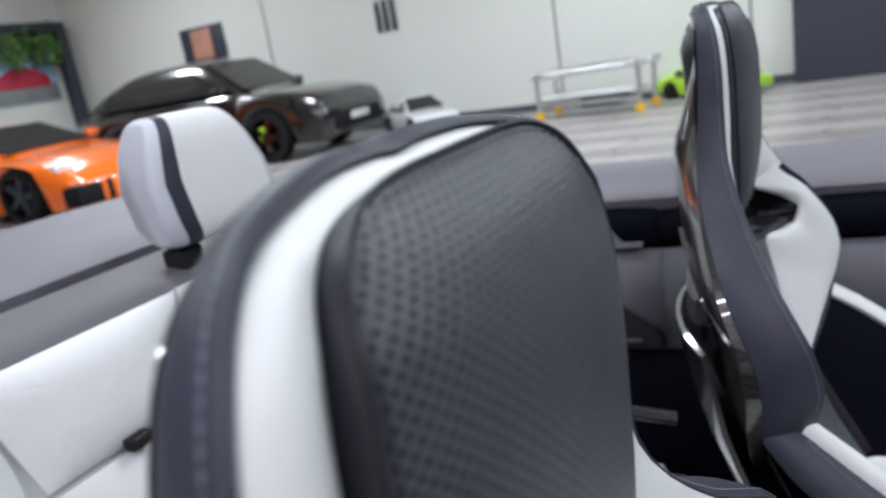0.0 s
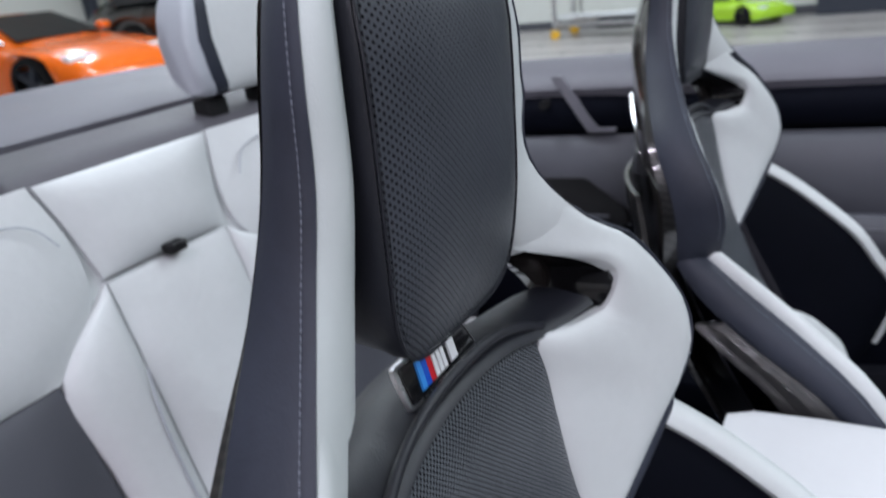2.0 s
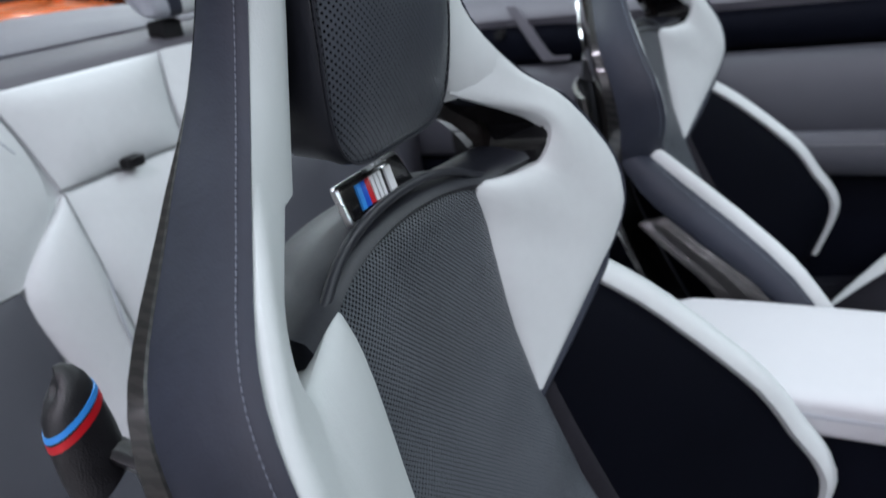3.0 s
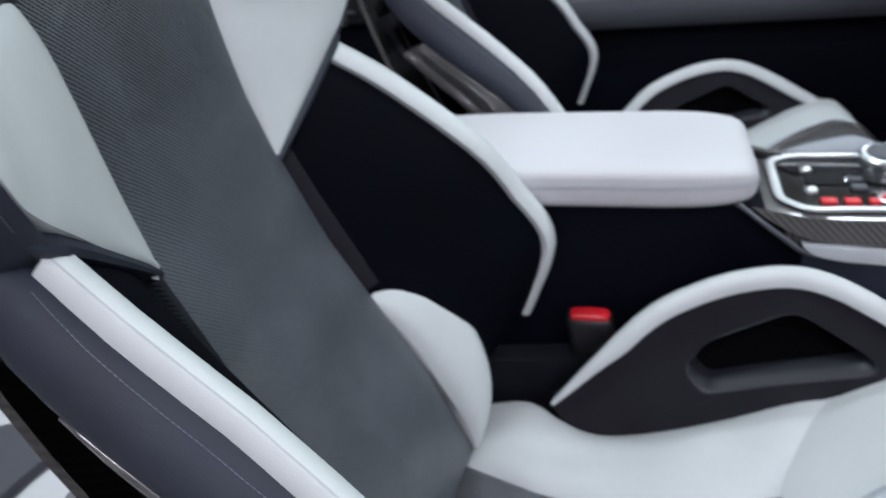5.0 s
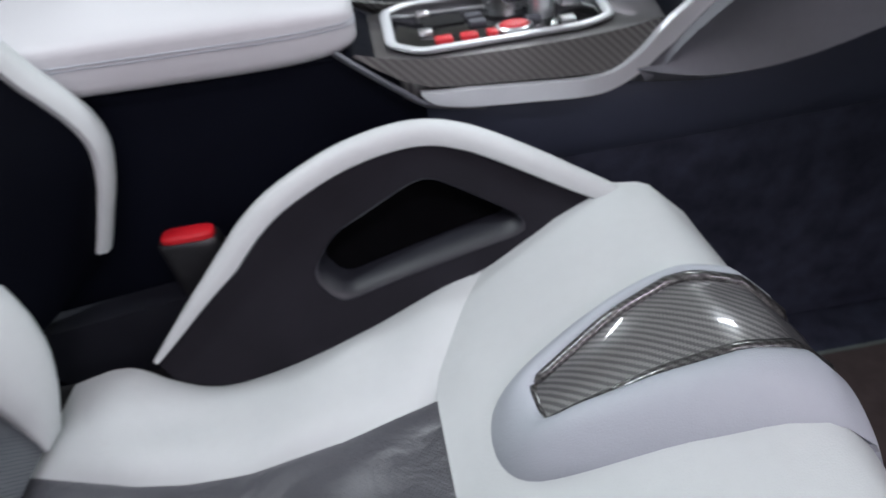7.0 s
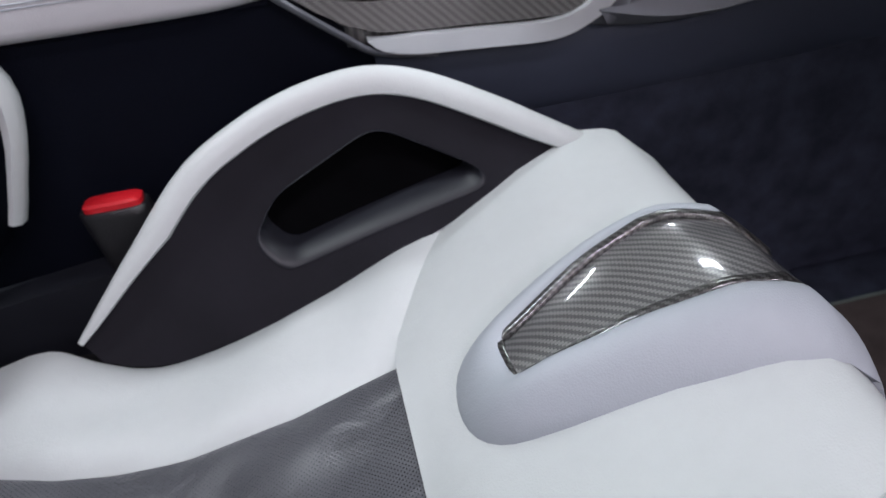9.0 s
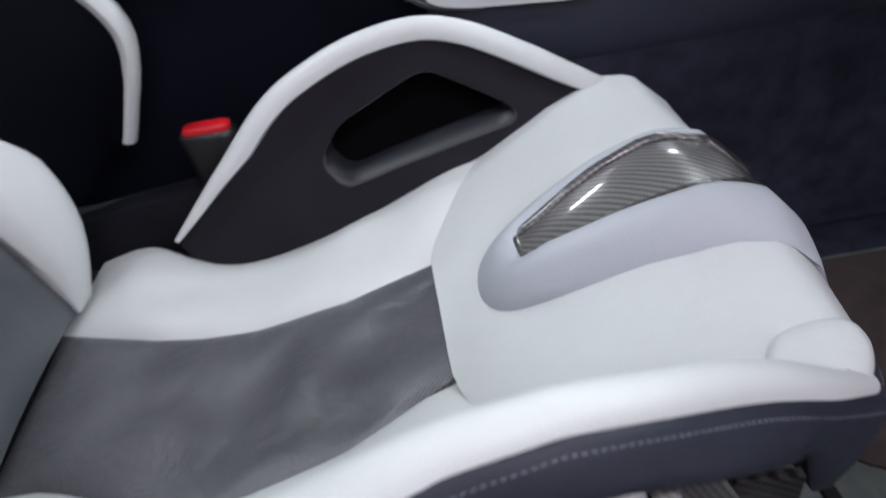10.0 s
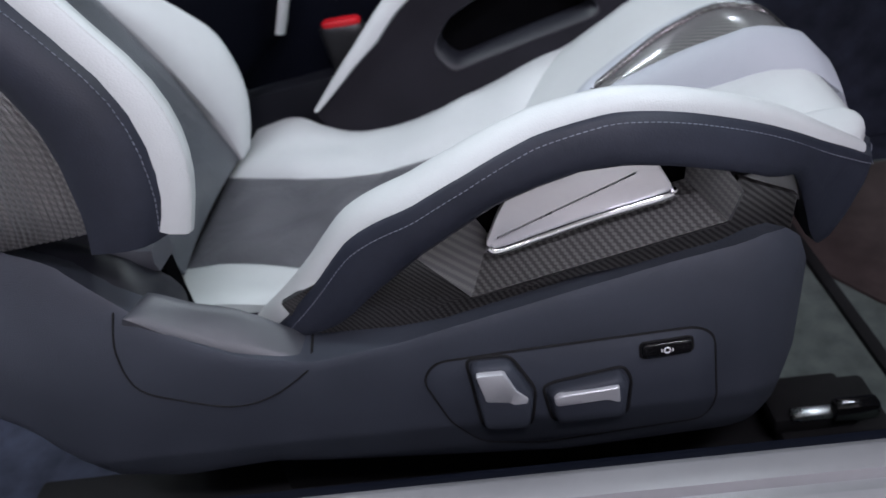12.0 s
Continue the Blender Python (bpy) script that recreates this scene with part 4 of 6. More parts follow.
def build_base(seat):
    for s in (-1, 1):
        def skin(a, b):
            """How far the cover stands out at x and z."""
            return 0.2605 - 0.006 * (max(0.0, abs(b - 0.365) - 0.047) / 0.045) ** 2 - 0.022 * max(0.0, (a - 0.604) / 0.053) ** 2 - 0.012 * max(0.0, (0.12 - a) / 0.045)

        def cover_at(u, v):
            a = 0.075 + 0.582 * u
            hi, lo = ramp_at(COVER_TOP_Z, a), ramp_at(COVER_LOW_Z, a)
            if s > 0:
                hi = min(hi, 0.40 + 0.12 * max(0.0, a - 0.19))
                lo = min(lo, hi - 0.02)
            b = lo + (hi - lo) * v
            return V(a, skin(a, b) * s, b)

        def lay(a, b, d):
            return V(a, (skin(a, b) + 0.002 + d) * s, b)
        # same plastic on both sides; the tunnel side is shaded by a blacker material
        cover = part("base_cover", pad(cover_at, 72, 18, 0.002, 0.032, 14, face=(0, s, 0)), PLASTIC if s < 0 else BLACK, seat, "dark plastic side cover")
        if s > 0:
            continue
        hinge = [lay(a, b, 0.0003) for a, b in ((0.240, 0.466), (0.233, 0.440), (0.236, 0.410), (0.261, 0.395), (0.292, 0.385), (0.320, 0.391), (0.347, 0.409))]
        part("hinge_joint", tube(curve(hinge, 30), 0.0007, 6), RUBBER, cover, "dark joint of the hinge cover")
        outer = [V(a, -0.2575, b) for a, b in ((0.246, 0.463), (0.252, 0.459), (0.259, 0.453), (0.269, 0.445), (0.305, 0.424), (0.348, 0.412))]
        inner = [V(a, -0.233, b) for a, b in ((0.253, 0.463), (0.259, 0.461), (0.267, 0.457), (0.280, 0.450), (0.307, 0.440), (0.345, 0.412))]
        # upper face of the cover, lightened by colour for its shine
        part("cover_top", pad(between(curve(outer, 16), curve(inner, 16)), 16, 6, 0.003, 0.006, 6, face=(0, 0, 1)), COVER_TOP, cover, "smooth top of the side cover, its shine painted in grey")
        # the recliner's dark cover between backrest and base
        rings = [[V(x, -0.216 + 0.024 * math.cos(w), z + 0.020 * math.sin(w)) for w in np.linspace(0, math.tau, 17)[:-1]] for x, z in ((0.09, 0.478), (0.13, 0.484), (0.17, 0.480), (0.205, 0.470), (0.235, 0.453), (0.250, 0.438), (0.254, 0.43))]
        part("recliner_roll", loft(rings), BLACK, cover, "dark rounded recliner cover")
        rings = [[V(x, y, z + h) for y, h in ((-0.203, -0.008), (-0.206, 0.0), (-0.203, 0.008), (-0.195, 0.010), (-0.175, 0.006), (-0.175, -0.010))] for x, z in ((0.10, 0.484), (0.15, 0.480), (0.19, 0.475), (0.225, 0.470), (0.250, 0.466))]
        part("recliner_bracket", loft(rings), GREY_TRIM, cover, "dark recliner bracket")
        # a black block fills the gap in place of its shade
        part("recliner_gap", box((0.10, -0.188, 0.38), (0.246, -0.168, 0.466), 0.006), HOLLOW, cover, "black block for the shade in the gap beside the cushion")
        part("top_joint", tube([V(0.349, -0.2585, 0.411), V(0.349, -0.250, 0.4145), V(0.347, -0.233, 0.4145)], 0.0009, 6), RUBBER, cover)
        panel = rounded(((0.4165, 0.389), (0.426, 0.4035), (0.472, 0.4055), (0.587, 0.4085), (0.597, 0.400), (0.6015, 0.343), (0.594, 0.327), (0.487, 0.3195), (0.447, 0.3265), (0.429, 0.348)), 0.008, 4)
        sw = part("switch_panel", plate(panel, lambda a, b, d: lay(a, b, d + 0.0012), 0.006, 0.0010), PANEL, cover, "switch panel with seat controls")
        groove = [lay(a, b, 0.0006) for a, b in panel]
        part("panel_joint", tube(groove + groove[:2], 0.0009, 5), RUBBER, cover)
        tall = rounded(((0.4475, 0.4015), (0.472, 0.4010), (0.4845, 0.371), (0.480, 0.3415), (0.451, 0.3435)), 0.006, 3)
        knob = part("recline_switch", plate(tall, lambda a, b, d: lay(a, b, d + 0.010), 0.016, 0.005, 3), PLASTIC, sw, "recline switch with silver cap")
        well = [lay(0.4655 + (a - 0.4655) * 1.12, 0.372 + (b - 0.372) * 1.10, 0.0014) for a, b in tall]
        part("switch_rim", tube(well + well[:2], 0.0011, 6), RUBBER, sw)
        cap = rounded(((0.4508, 0.4000), (0.4680, 0.3995), (0.4745, 0.381), (0.4815, 0.373), (0.4785, 0.3595), (0.4695, 0.3705), (0.4545, 0.3735)), 0.002, 3)
        part("cap", plate(cap, lambda a, b, d: lay(a, b, d + 0.0126 - 0.12 * (0.39 - b)), 0.004, 0.0012), CAP_SILVER, knob, "satin silver cap")
        flat = rounded(((0.4935, 0.371), (0.500, 0.3745), (0.540, 0.3805), (0.5445, 0.370), (0.542, 0.3435), (0.4975, 0.3435)), 0.004, 3)
        knob = part("slide_switch", plate(flat, lambda a, b, d: lay(a, b, d + 0.010), 0.016, 0.005, 3), PLASTIC, sw, "slide switch with silver cap")
        well = [lay(0.519 + (a - 0.519) * 1.10, 0.362 + (b - 0.362) * 1.16, 0.0014) for a, b in flat]
        part("switch_rim", tube(well + well[:2], 0.0011, 6), RUBBER, sw)
        cap = rounded(((0.4965, 0.3705), (0.500, 0.3735), (0.5375, 0.3765), (0.5385, 0.361), (0.5310, 0.3655), (0.4980, 0.3635)), 0.002, 3)
        part("cap", plate(cap, lambda a, b, d: lay(a, b, d + 0.0126 - 0.12 * (0.375 - b)), 0.004, 0.0012), CAP_SILVER, knob, "satin silver cap")
        key = rounded(((0.5535, 0.3885), (0.5835, 0.3905), (0.5825, 0.4015), (0.553, 0.4000)), 0.003, 3)
        btn = part("side_button", plate(key, lambda a, b, d: lay(a, b, d + 0.0040), 0.006, 0.001), GLOSS, sw, "small black button with pale symbol")
        well = [lay(0.568 + (a - 0.568) * 1.06, 0.395 + (b - 0.395) * 1.14, 0.0014) for a, b in key]
        part("switch_rim", tube(well + well[:2], 0.0008, 6), RUBBER, sw)
        ring = [lay(0.568 + 0.0018 * math.cos(a), 0.3952 + 0.0022 * math.sin(a), 0.0043) for a in np.linspace(0, math.tau, 13)]
        part("symbol", tube(ring, 0.00045, 4), MARK_WHITE, btn)
        for q in (-1, 1):
            arc = [lay(0.568 + q * (0.0030 + 0.0004 * math.cos(w)), 0.3952 + 0.0012 * math.sin(w), 0.0043) for w in np.linspace(-1.3, 1.3, 6)]
            part("symbol", tube(arc, 0.0004, 4), MARK_WHITE, btn)
    # hidden frame and slides
    part("seat_pan", box((0.16, -0.215, 0.27), (0.66, 0.215, 0.36), 0.02), RUBBER, seat)
    part("pan_front", box((0.60, -0.19, 0.30), (0.668, 0.19, 0.405), 0.02), RUBBER, seat)
    for s in (-1, 1):
        rail = part("slide_rail", box((0.05, 0.205 * s - 0.022, 0.196), (0.745, 0.205 * s + 0.022, 0.240), 0.004), RUBBER, seat, "black steel slide rail")
        foot = part("rail_foot", box((0.665, 0.205 * s - 0.030, 0.196), (0.748, 0.205 * s + 0.030, 0.256), 0.005), RUBBER, rail, "black rail end cover")
        part("rail_cap", box((0.660, 0.205 * s - 0.022, 0.254), (0.722, 0.205 * s + 0.022, 0.270), 0.004), RUBBER, foot)
        part("rail_catch", box((0.672, 0.205 * s - 0.024, 0.269), (0.706, 0.205 * s - 0.014, 0.275), 0.002), SILVER, rail, "bright steel catch")
        part("rail_lever", box((0.700, 0.205 * s - 0.028, 0.268), (0.732, 0.205 * s - 0.016, 0.284), 0.003), GLOSS, rail)
        part("post", box((0.28, 0.205 * s - 0.014, 0.236), (0.56, 0.205 * s + 0.014, 0.30), 0.004), RUBBER, seat)


seat = thing("front_seat", "white and dark grey leather bucket seat with carbon shell", "car seat", (0, 0, 0), "front seats")
build_headrest(seat)
build_head_loop(seat)
build_back(seat)
build_badge(seat)
build_cushion(seat)
build_arches(seat)
build_base(seat)
far_seat = copy_thing(seat, CAR @ Matrix.Translation((0, 0.74, 0)))
# its backrest is set a little further back
RECLINE = Matrix.Translation((0.25, 0, 0.42)) @ Matrix.Rotation(radians(-1.3), 4, "Y") @ Matrix.Translation((-0.25, 0, -0.42))
BACK_PARTS = ("headrest", "head_loop", "backrest", "upper_roll", "roll_ridge", "shoulder", "opening", "side_bolster", "shell", "inner_welt", "lumbar", "name_plate")
TURN = Matrix.Translation((0.06, 0, 0)) @ Matrix.Rotation(radians(-2.5), 4, "Z") @ Matrix.Translation((-0.06, 0, 0))
# its head loop stands a little taller
RAISE = Matrix.Translation((0, 0, 0.86)) @ Matrix.Diagonal((1, 1, 1.09, 1)) @ Matrix.Translation((0, 0, -0.86))
for piece in far_seat.children:
    if piece.name.startswith(BACK_PARTS):
        piece.matrix_basis = TURN @ RECLINE @ (RAISE if piece.name.startswith("head") else Matrix()) @ piece.matrix_basis

# ---------------------------------------------------------------- the open car round the seats
MID = 0.37          # the car's middle line


def build_floor_pan():
    car = thing("car_floor", "dark carpeted car floor with tunnel", "car floor", kind="structure")
    part("carpet", box((-0.62, -0.33, 0.14), (1.35, 1.07, 0.195), 0.01), CARPET, car, "dark carpet")
    # side-lit stretch of the floor, its brightness carried by the mat's colour
    mat_ob = part("floor_mat", box((0.70, -0.31, 0.196), (1.2, 0.22, 0.204), 0.004), MAT, car, "floor mat painted a lit grey green, with a dark strip")
    part("mat_edge", box((0.796, -0.29, 0.197), (0.809, 0.20, 0.2095), 0.003), RUBBER, mat_ob)
    corner = rounded(((0.802, 0.21), (0.802, 0.022), (0.814, -0.004), (0.842, -0.052), (0.90, -0.09), (1.19, -0.09), (1.19, 0.21)), 0.012, 4)
    part("brown_carpet", plate(corner, lambda a, b, d: V(a, b, 0.2075 + d), 0.0045, 0.001), BROWN, car, "dark brown carpet beside the mat")
    part("kick_wall", box((1.25, -0.33, 0.19), (1.32, 1.07, 0.95), 0.02), CARPET, car, "dark footwell wall")
    part("rear_riser", box((-0.62, -0.33, 0.19), (-0.30, 1.07, 0.30), 0.03), CARPET, car)


build_floor_pan()


def build_console():
    con = thing("centre_console", "dark centre console with carbon top and silver trim", "console")
    y0, y1 = 0.282, 0.458
    side = rounded(((-0.25, 0.197), (-0.25, 0.55), (0.10, 0.598), (0.485, 0.594), (0.545, 0.550), (0.76, 0.523), (0.84, 0.60), (0.97, 0.72), (1.26, 0.78), (1.26, 0.197)), 0.02, 4)
    bm = plate(side, lambda a, b, d: V(a, y0 + 0.006 - d, b), y1 - y0 - 0.012, 0.006)
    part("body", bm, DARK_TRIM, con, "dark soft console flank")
    # carbon top tray
    top = rounded(((0.50, 0.292), (0.548, 0.2855), (0.70, 0.284), (0.775, 0.30), (0.79, 0.37), (0.775, 0.44), (0.70, 0.456), (0.548, 0.4545), (0.50, 0.448)), 0.01, 3)
    part("carbon_top", plate(top, lambda a, b, d: V(a, b, 0.574 + d + 0.02 * max(0, a - 0.66)), 0.03, 0.004), CARBON_XY, con, "carbon fibre console top")
    for s in (-1, 1):
        c = lambda y: MID + s * (MID - y)
        lo = curve(((0.492, c(0.2835), 0.589), (0.547, c(0.280), 0.5565), (0.62, c(0.278), 0.550), (0.715, c(0.278), 0.545), (0.77, c(0.282), 0.562)), 16)
        hi = curve(((0.494, c(0.2845), 0.5905), (0.547, c(0.286), 0.578), (0.62, c(0.286), 0.575), (0.715, c(0.286), 0.577), (0.785, c(0.29), 0.585)), 16)
        part("carbon_edge", pad(between(lo, hi), 14, 4, 0.001, 0.006, 8, face=(0, -s, 0.3)), CARBON_TRIM, con, "carbon fibre console edge")
        strip = curve(((0.545, c(0.278), 0.5525), (0.565, c(0.275), 0.546), (0.64, c(0.274), 0.540), (0.70, c(0.274), 0.537), (0.735, c(0.275), 0.549), (0.768, c(0.277), 0.576), (0.826, c(0.279), 0.613)), 24)
        rings = []
        for k, p in enumerate(strip):
            # the last term widens the strip to imitate the knee pad's lit upper edge
            w = 0.0006 + 0.0074 * min(1, k / 5) + 0.006 * max(0.0, (k - 14) / 9)
            rings.append([p + V(0, -0.003 * s, -w), p + V(0, -0.004 * s, 0), p + V(0, -0.001 * s, w), p + V(0, 0.008 * s, w), p + V(0, 0.008 * s, -w)])
        bevel = curve(((0.478, c(0.281), 0.596), (0.500, c(0.279), 0.578), (0.528, c(0.2775), 0.556), (0.552, c(0.276), 0.540), (0.60, c(0.276), 0.531)), 16)
        part("edge_bevel", tube(bevel, 0.006, 8, flat=0.5), KNEE, con, "grey bevel beside the carbon edge")
        part("silver_trim", loft(rings), CAP_SILVER, con, "satin silver strip")
        lo = curve(((0.735, c(0.279), 0.531), (0.80, c(0.274), 0.524), (0.87, c(0.270), 0.530), (0.95, c(0.262), 0.552), (1.12, c(0.25), 0.61)), 18)
        hi = curve(((0.742, c(0.281), 0.548), (0.782, c(0.279), 0.583), (0.85, c(0.274), 0.632), (0.95, c(0.266), 0.69), (1.12, c(0.256), 0.76)), 18)
        fn = between(lo, hi, lambda u, v: V(0, -s * (0.006 + 0.016 * u) * math.sin(math.pi * v), 0))
        part("knee_pad", pad(fn, 18, 12, 0.004, 0.02, 6, face=(0, -s, 0.2)), KNEE, con, "dark grey leather knee panel sweeping to the dashboard")
    for y, f in ((0.2865, -1), (0.4535, 1)):
        lo = [V(0.55, y, 0.20), V(1.24, y, 0.20)]
        mid = curve([V(0.55, y, 0.462), V(0.80, y, 0.462), V(1.24, y, 0.475)], 10)
        hi = curve([V(0.55, y, 0.540), V(0.74, y, 0.528), V(0.9, y, 0.54), V(1.24, y, 0.62)], 10)
        part("tunnel_carpet", pad(between(lo, mid), 12, 6, 0.003, 0.004, 8, face=(0, f, 0)), CARPET, con, "dark ribbed carpet on the tunnel")
        # the flank catches more light here: painted as a lighter panel over the body
        part("flank_panel", pad(between(mid, hi), 14, 6, 0.005, 0.004, 6, face=(0, f, 0)), FLANK, con, "forward console flank, painted lighter navy as if lit")
    # shifter plate
    frame_pts = rounded(((0.528, 0.328), (0.552, 0.301), (0.700, 0.305), (0.728, 0.318), (0.736, 0.372), (0.728, 0.425), (0.70, 0.441), (0.552, 0.445), (0.530, 0.430)), 0.01, 3)
    line = [V(a, b, 0.579 + 0.02 * max(0, a - 0.66)) for a, b in frame_pts]
    part("plate_frame", tube(line + line[:2], 0.0055, 8, flat=0.6), CAP_SILVER, con, "bright silver frame")
    part("control_plate", plate(frame_pts, lambda a, b, d: V(a, b, 0.578 + d + 0.02 * max(0, a - 0.66)), 0.006, 0.001), GLOSS, con, "gloss black control plate")
    return con


console = build_console()


def build_console_controls(con):
    knob = part("rotary_knob", loft([[V(0.652 + r * math.cos(a), 0.402 + r * math.sin(a), z) for a in np.linspace(0, math.tau, 33)[:-1]] for r, z in ((0.024, 0.578), (0.024, 0.586), (0.031, 0.588), (0.032, 0.591), (0.032, 0.598), (0.029, 0.601), (0.004, 0.6015))]), SILVER, con, "round silver control knob")
    part("knob_top", loft([[V(0.652 + r * math.cos(a), 0.402 + r * math.sin(a), z) for a in np.linspace(0, math.tau, 33)[:-1]] for r, z in ((0.025, 0.6010), (0.025, 0.6022), (0.002, 0.6025))]), GREY_TRIM, knob, "grey touch face")
    lever = part("gear_lever", tube(curve(((0.672, 0.350, 0.578), (0.674, 0.350, 0.61), (0.685, 0.350, 0.645)), 8), 0.012, 12), SILVER, con, "silver gear lever")
    rings = []
    for k in range(9):
        w = k / 8
        cx, cz, r = 0.677 + 0.024 * w, 0.616 + 0.050 * w, 0.010 + 0.008 * math.sin(math.pi * (0.25 + 0.62 * w))
        rings.append([V(cx + r * 1.3 * math.cos(a), 0.352 + r * math.sin(a), cz - 0.5 * r * math.cos(a)) for a in np.linspace(0, math.tau, 17)[:-1]])
    grip = part("grip", loft(rings), GREY_TRIM, lever, "slate grey lever grip")
    part("shift_mark", box((0.664, 0.336, 0.628), (0.672, 0.352, 0.640), 0.001), RED, lever, "small red display")
    start = part("start_button", loft([[V(0.640 + r * math.cos(a), 0.322 + 0.75 * r * math.sin(a), z) for a in np.linspace(0, math.tau, 25)[:-1]] for r, z in ((0.014, 0.578), (0.014, 0.584), (0.012, 0.586), (0.002, 0.5865))]), RED, con, "red start button")
    part("button_ring", tube([V(0.640 + 0.0155 * math.cos(a), 0.322 + 0.012 * math.sin(a), 0.582) for a in np.linspace(0, math.tau, 25)], 0.0025, 6), SILVER, start)
    for k, (x, y, w, m) in enumerate(((0.575, 0.318, 0.016, RED), (0.598, 0.318, 0.016, RED), (0.619, 0.318, 0.010, RED), (0.562, 0.345, 0.013, SILVER), (0.566, 0.40, 0.012, SILVER), (0.612, 0.352, 0.016, GREY_TRIM), (0.612, 0.372, 0.016, GREY_TRIM), (0.662, 0.340, 0.014, GREY_TRIM), (0.718, 0.400, 0.024, SILVER), (0.690, 0.325, 0.014, SILVER))):
        part("console_button", box((x - w / 2, y - 0.006, 0.578), (x + w / 2, y + 0.006, 0.5835), 0.0015), m, con)
    part("slot", box((0.562, 0.362, 0.578), (0.602, 0.392, 0.5805), 0.001), RUBBER, con, "dark slot")


build_console_controls(console)


def build_armrest():
    arm = console
    rings = []
    n = 40
    prof = ((0.10, 0.70), (0.13, 0.93), (0.2, 1.0), (0.40, 1.0), (0.43, 0.975), (0.452, 0.925), (0.470, 0.85), (0.484, 0.745), (0.4935, 0.60), (0.4985, 0.40), (0.4995, 0.25))
    for x, k in prof:
        ring = []
        for i in range(n):
            a = math.tau * i / n
            c, s = math.cos(a), math.sin(a)
            hw, hh = 0.098 * (0.58 + 0.42 * k), 0.026 * (0.2 + 0.8 * k)
            ring.append(V(x, MID + hw * math.copysign(abs(c) ** 0.28, c), 0.6135 + 0.008 * (0.3 - x) + hh * math.copysign(abs(s) ** 0.38, s)))
        rings.append(ring)
    top = part("armrest_lid", loft(rings), ARM_WHITE, arm, "white padded leather armrest lid")
    for dz in (0.0030, 0.0062):
        seam = []
        for x, k in prof[1:]:
            hw, hh = 0.098 * (0.58 + 0.42 * k), 0.026 * (0.2 + 0.8 * k)
            c = math.sqrt(1 - min(1.0, dz / hh) ** (2 / 0.38))
            seam.append(V(x, -hw * c ** 0.28, 0.6135 + 0.008 * (0.3 - x) + dz))
        seam += [V(0.4986, y, seam[-1].z) for y in (-0.05, 0.0)]
        line = [p + V(0.0002, MID - 0.0002, 0) for p in curve(seam, 60)]
        part("seam", tube(line + [V(p.x, 2 * MID - p.y, p.z) for p in line[::-1]], 0.0006, 5), GREY_SOFT, top)
    part("lid_base", box((0.09, 0.286, 0.585), (0.48, 0.454, 0.592), 0.004), DARK_TRIM, arm)


build_armrest()


def build_buckle(at):
    ob = thing("seat_belt_buckle", "black seat belt buckle with red release button", "buckle", at)
    rings = []
    for z, w, d in ((-0.095, 0.022, 0.011), (-0.09, 0.024, 0.013), (-0.04, 0.0255, 0.014), (0.0, 0.0265, 0.0145), (0.005, 0.026, 0.014), (0.0068, 0.0245, 0.0125)):
        rings.append([V(w * math.copysign(abs(math.cos(a)) ** 0.5, math.cos(a)) - 0.12 * z, d * math.copysign(abs(math.sin(a)) ** 0.5, math.sin(a)), z) for a in np.linspace(0, math.tau, 25)[:-1]])
    part("housing", loft(rings), WEB_GLOSS, ob, "black housing")
    rings = [[V(w * math.copysign(abs(math.cos(a)) ** 0.4, math.cos(a)), d * math.copysign(abs(math.sin(a)) ** 0.4, math.sin(a)) - 0.001, z) for a in np.linspace(0, math.tau, 25)[:-1]] for z, w, d in ((0.004, 0.0225, 0.010), (0.011, 0.0225, 0.010), (0.013, 0.020, 0.008))]
    part("release_button", loft(rings), RED, ob, "red release button")
    part("stalk", box((0.0, -0.008, -0.27), (0.05, 0.008, -0.07), 0.004), RUBBER, ob)
    return ob


build_buckle((0.326, 0.243, 0.462))


def build_belt_guide():
    ob = thing("seat_belt_guide", "dark belt loop with blue and red stripes", "belt guide", (-0.205, -0.119, 0.752), "belt guides")

    def ring(z, r, grow=0.0):
        # flattened round, leaning back
        return [V((r * 0.62 + grow) * math.cos(a) - 0.10 * z, (r + grow) * math.sin(a), z + 0.010 * math.sin(a)) for a in np.linspace(0, math.tau, 33)[:-1]]
    shape = ((0.0, 0.0245), (0.03, 0.0255), (0.06, 0.0235), (0.074, 0.0200), (0.082, 0.0150), (0.087, 0.008), (0.088, 0.002))
    rings = [ring(z, r) for z, r in shape]
    part("loop", loft(rings), WEB_GLOSS, ob, "black woven belt loop")
    for z0, z1, m, label in ((0.060, 0.0645, LIGHTBLUE, "blue stripe"), (0.052, 0.058, RED, "red stripe")):
        r = lambda z: ramp_at(shape, z)
        part("stripe", loft([ring(z0, r(z0), -0.001), ring(z0, r(z0), 0.0006), ring(z1, r(z1), 0.0006), ring(z1, r(z1), -0.001)], caps=False), m, ob, label)
    part("stalk", tube(curve(((-0.012, 0.006, 0.035), (0.02, 0.022, 0.006), (0.06, 0.035, -0.015), (0.12, 0.05, -0.03)), 10), 0.015, 10, flat=0.55), WEB_GLOSS, ob, "black strap")
    return ob


copy_thing(build_belt_guide(), CAR @ Matrix.Translation((-0.205, 0.621, 0.752)))


REAR_MID = 0.314      # middle line of the rear bench


def bench_x(z):
    return -0.625 - 0.25 * (z - 0.855)


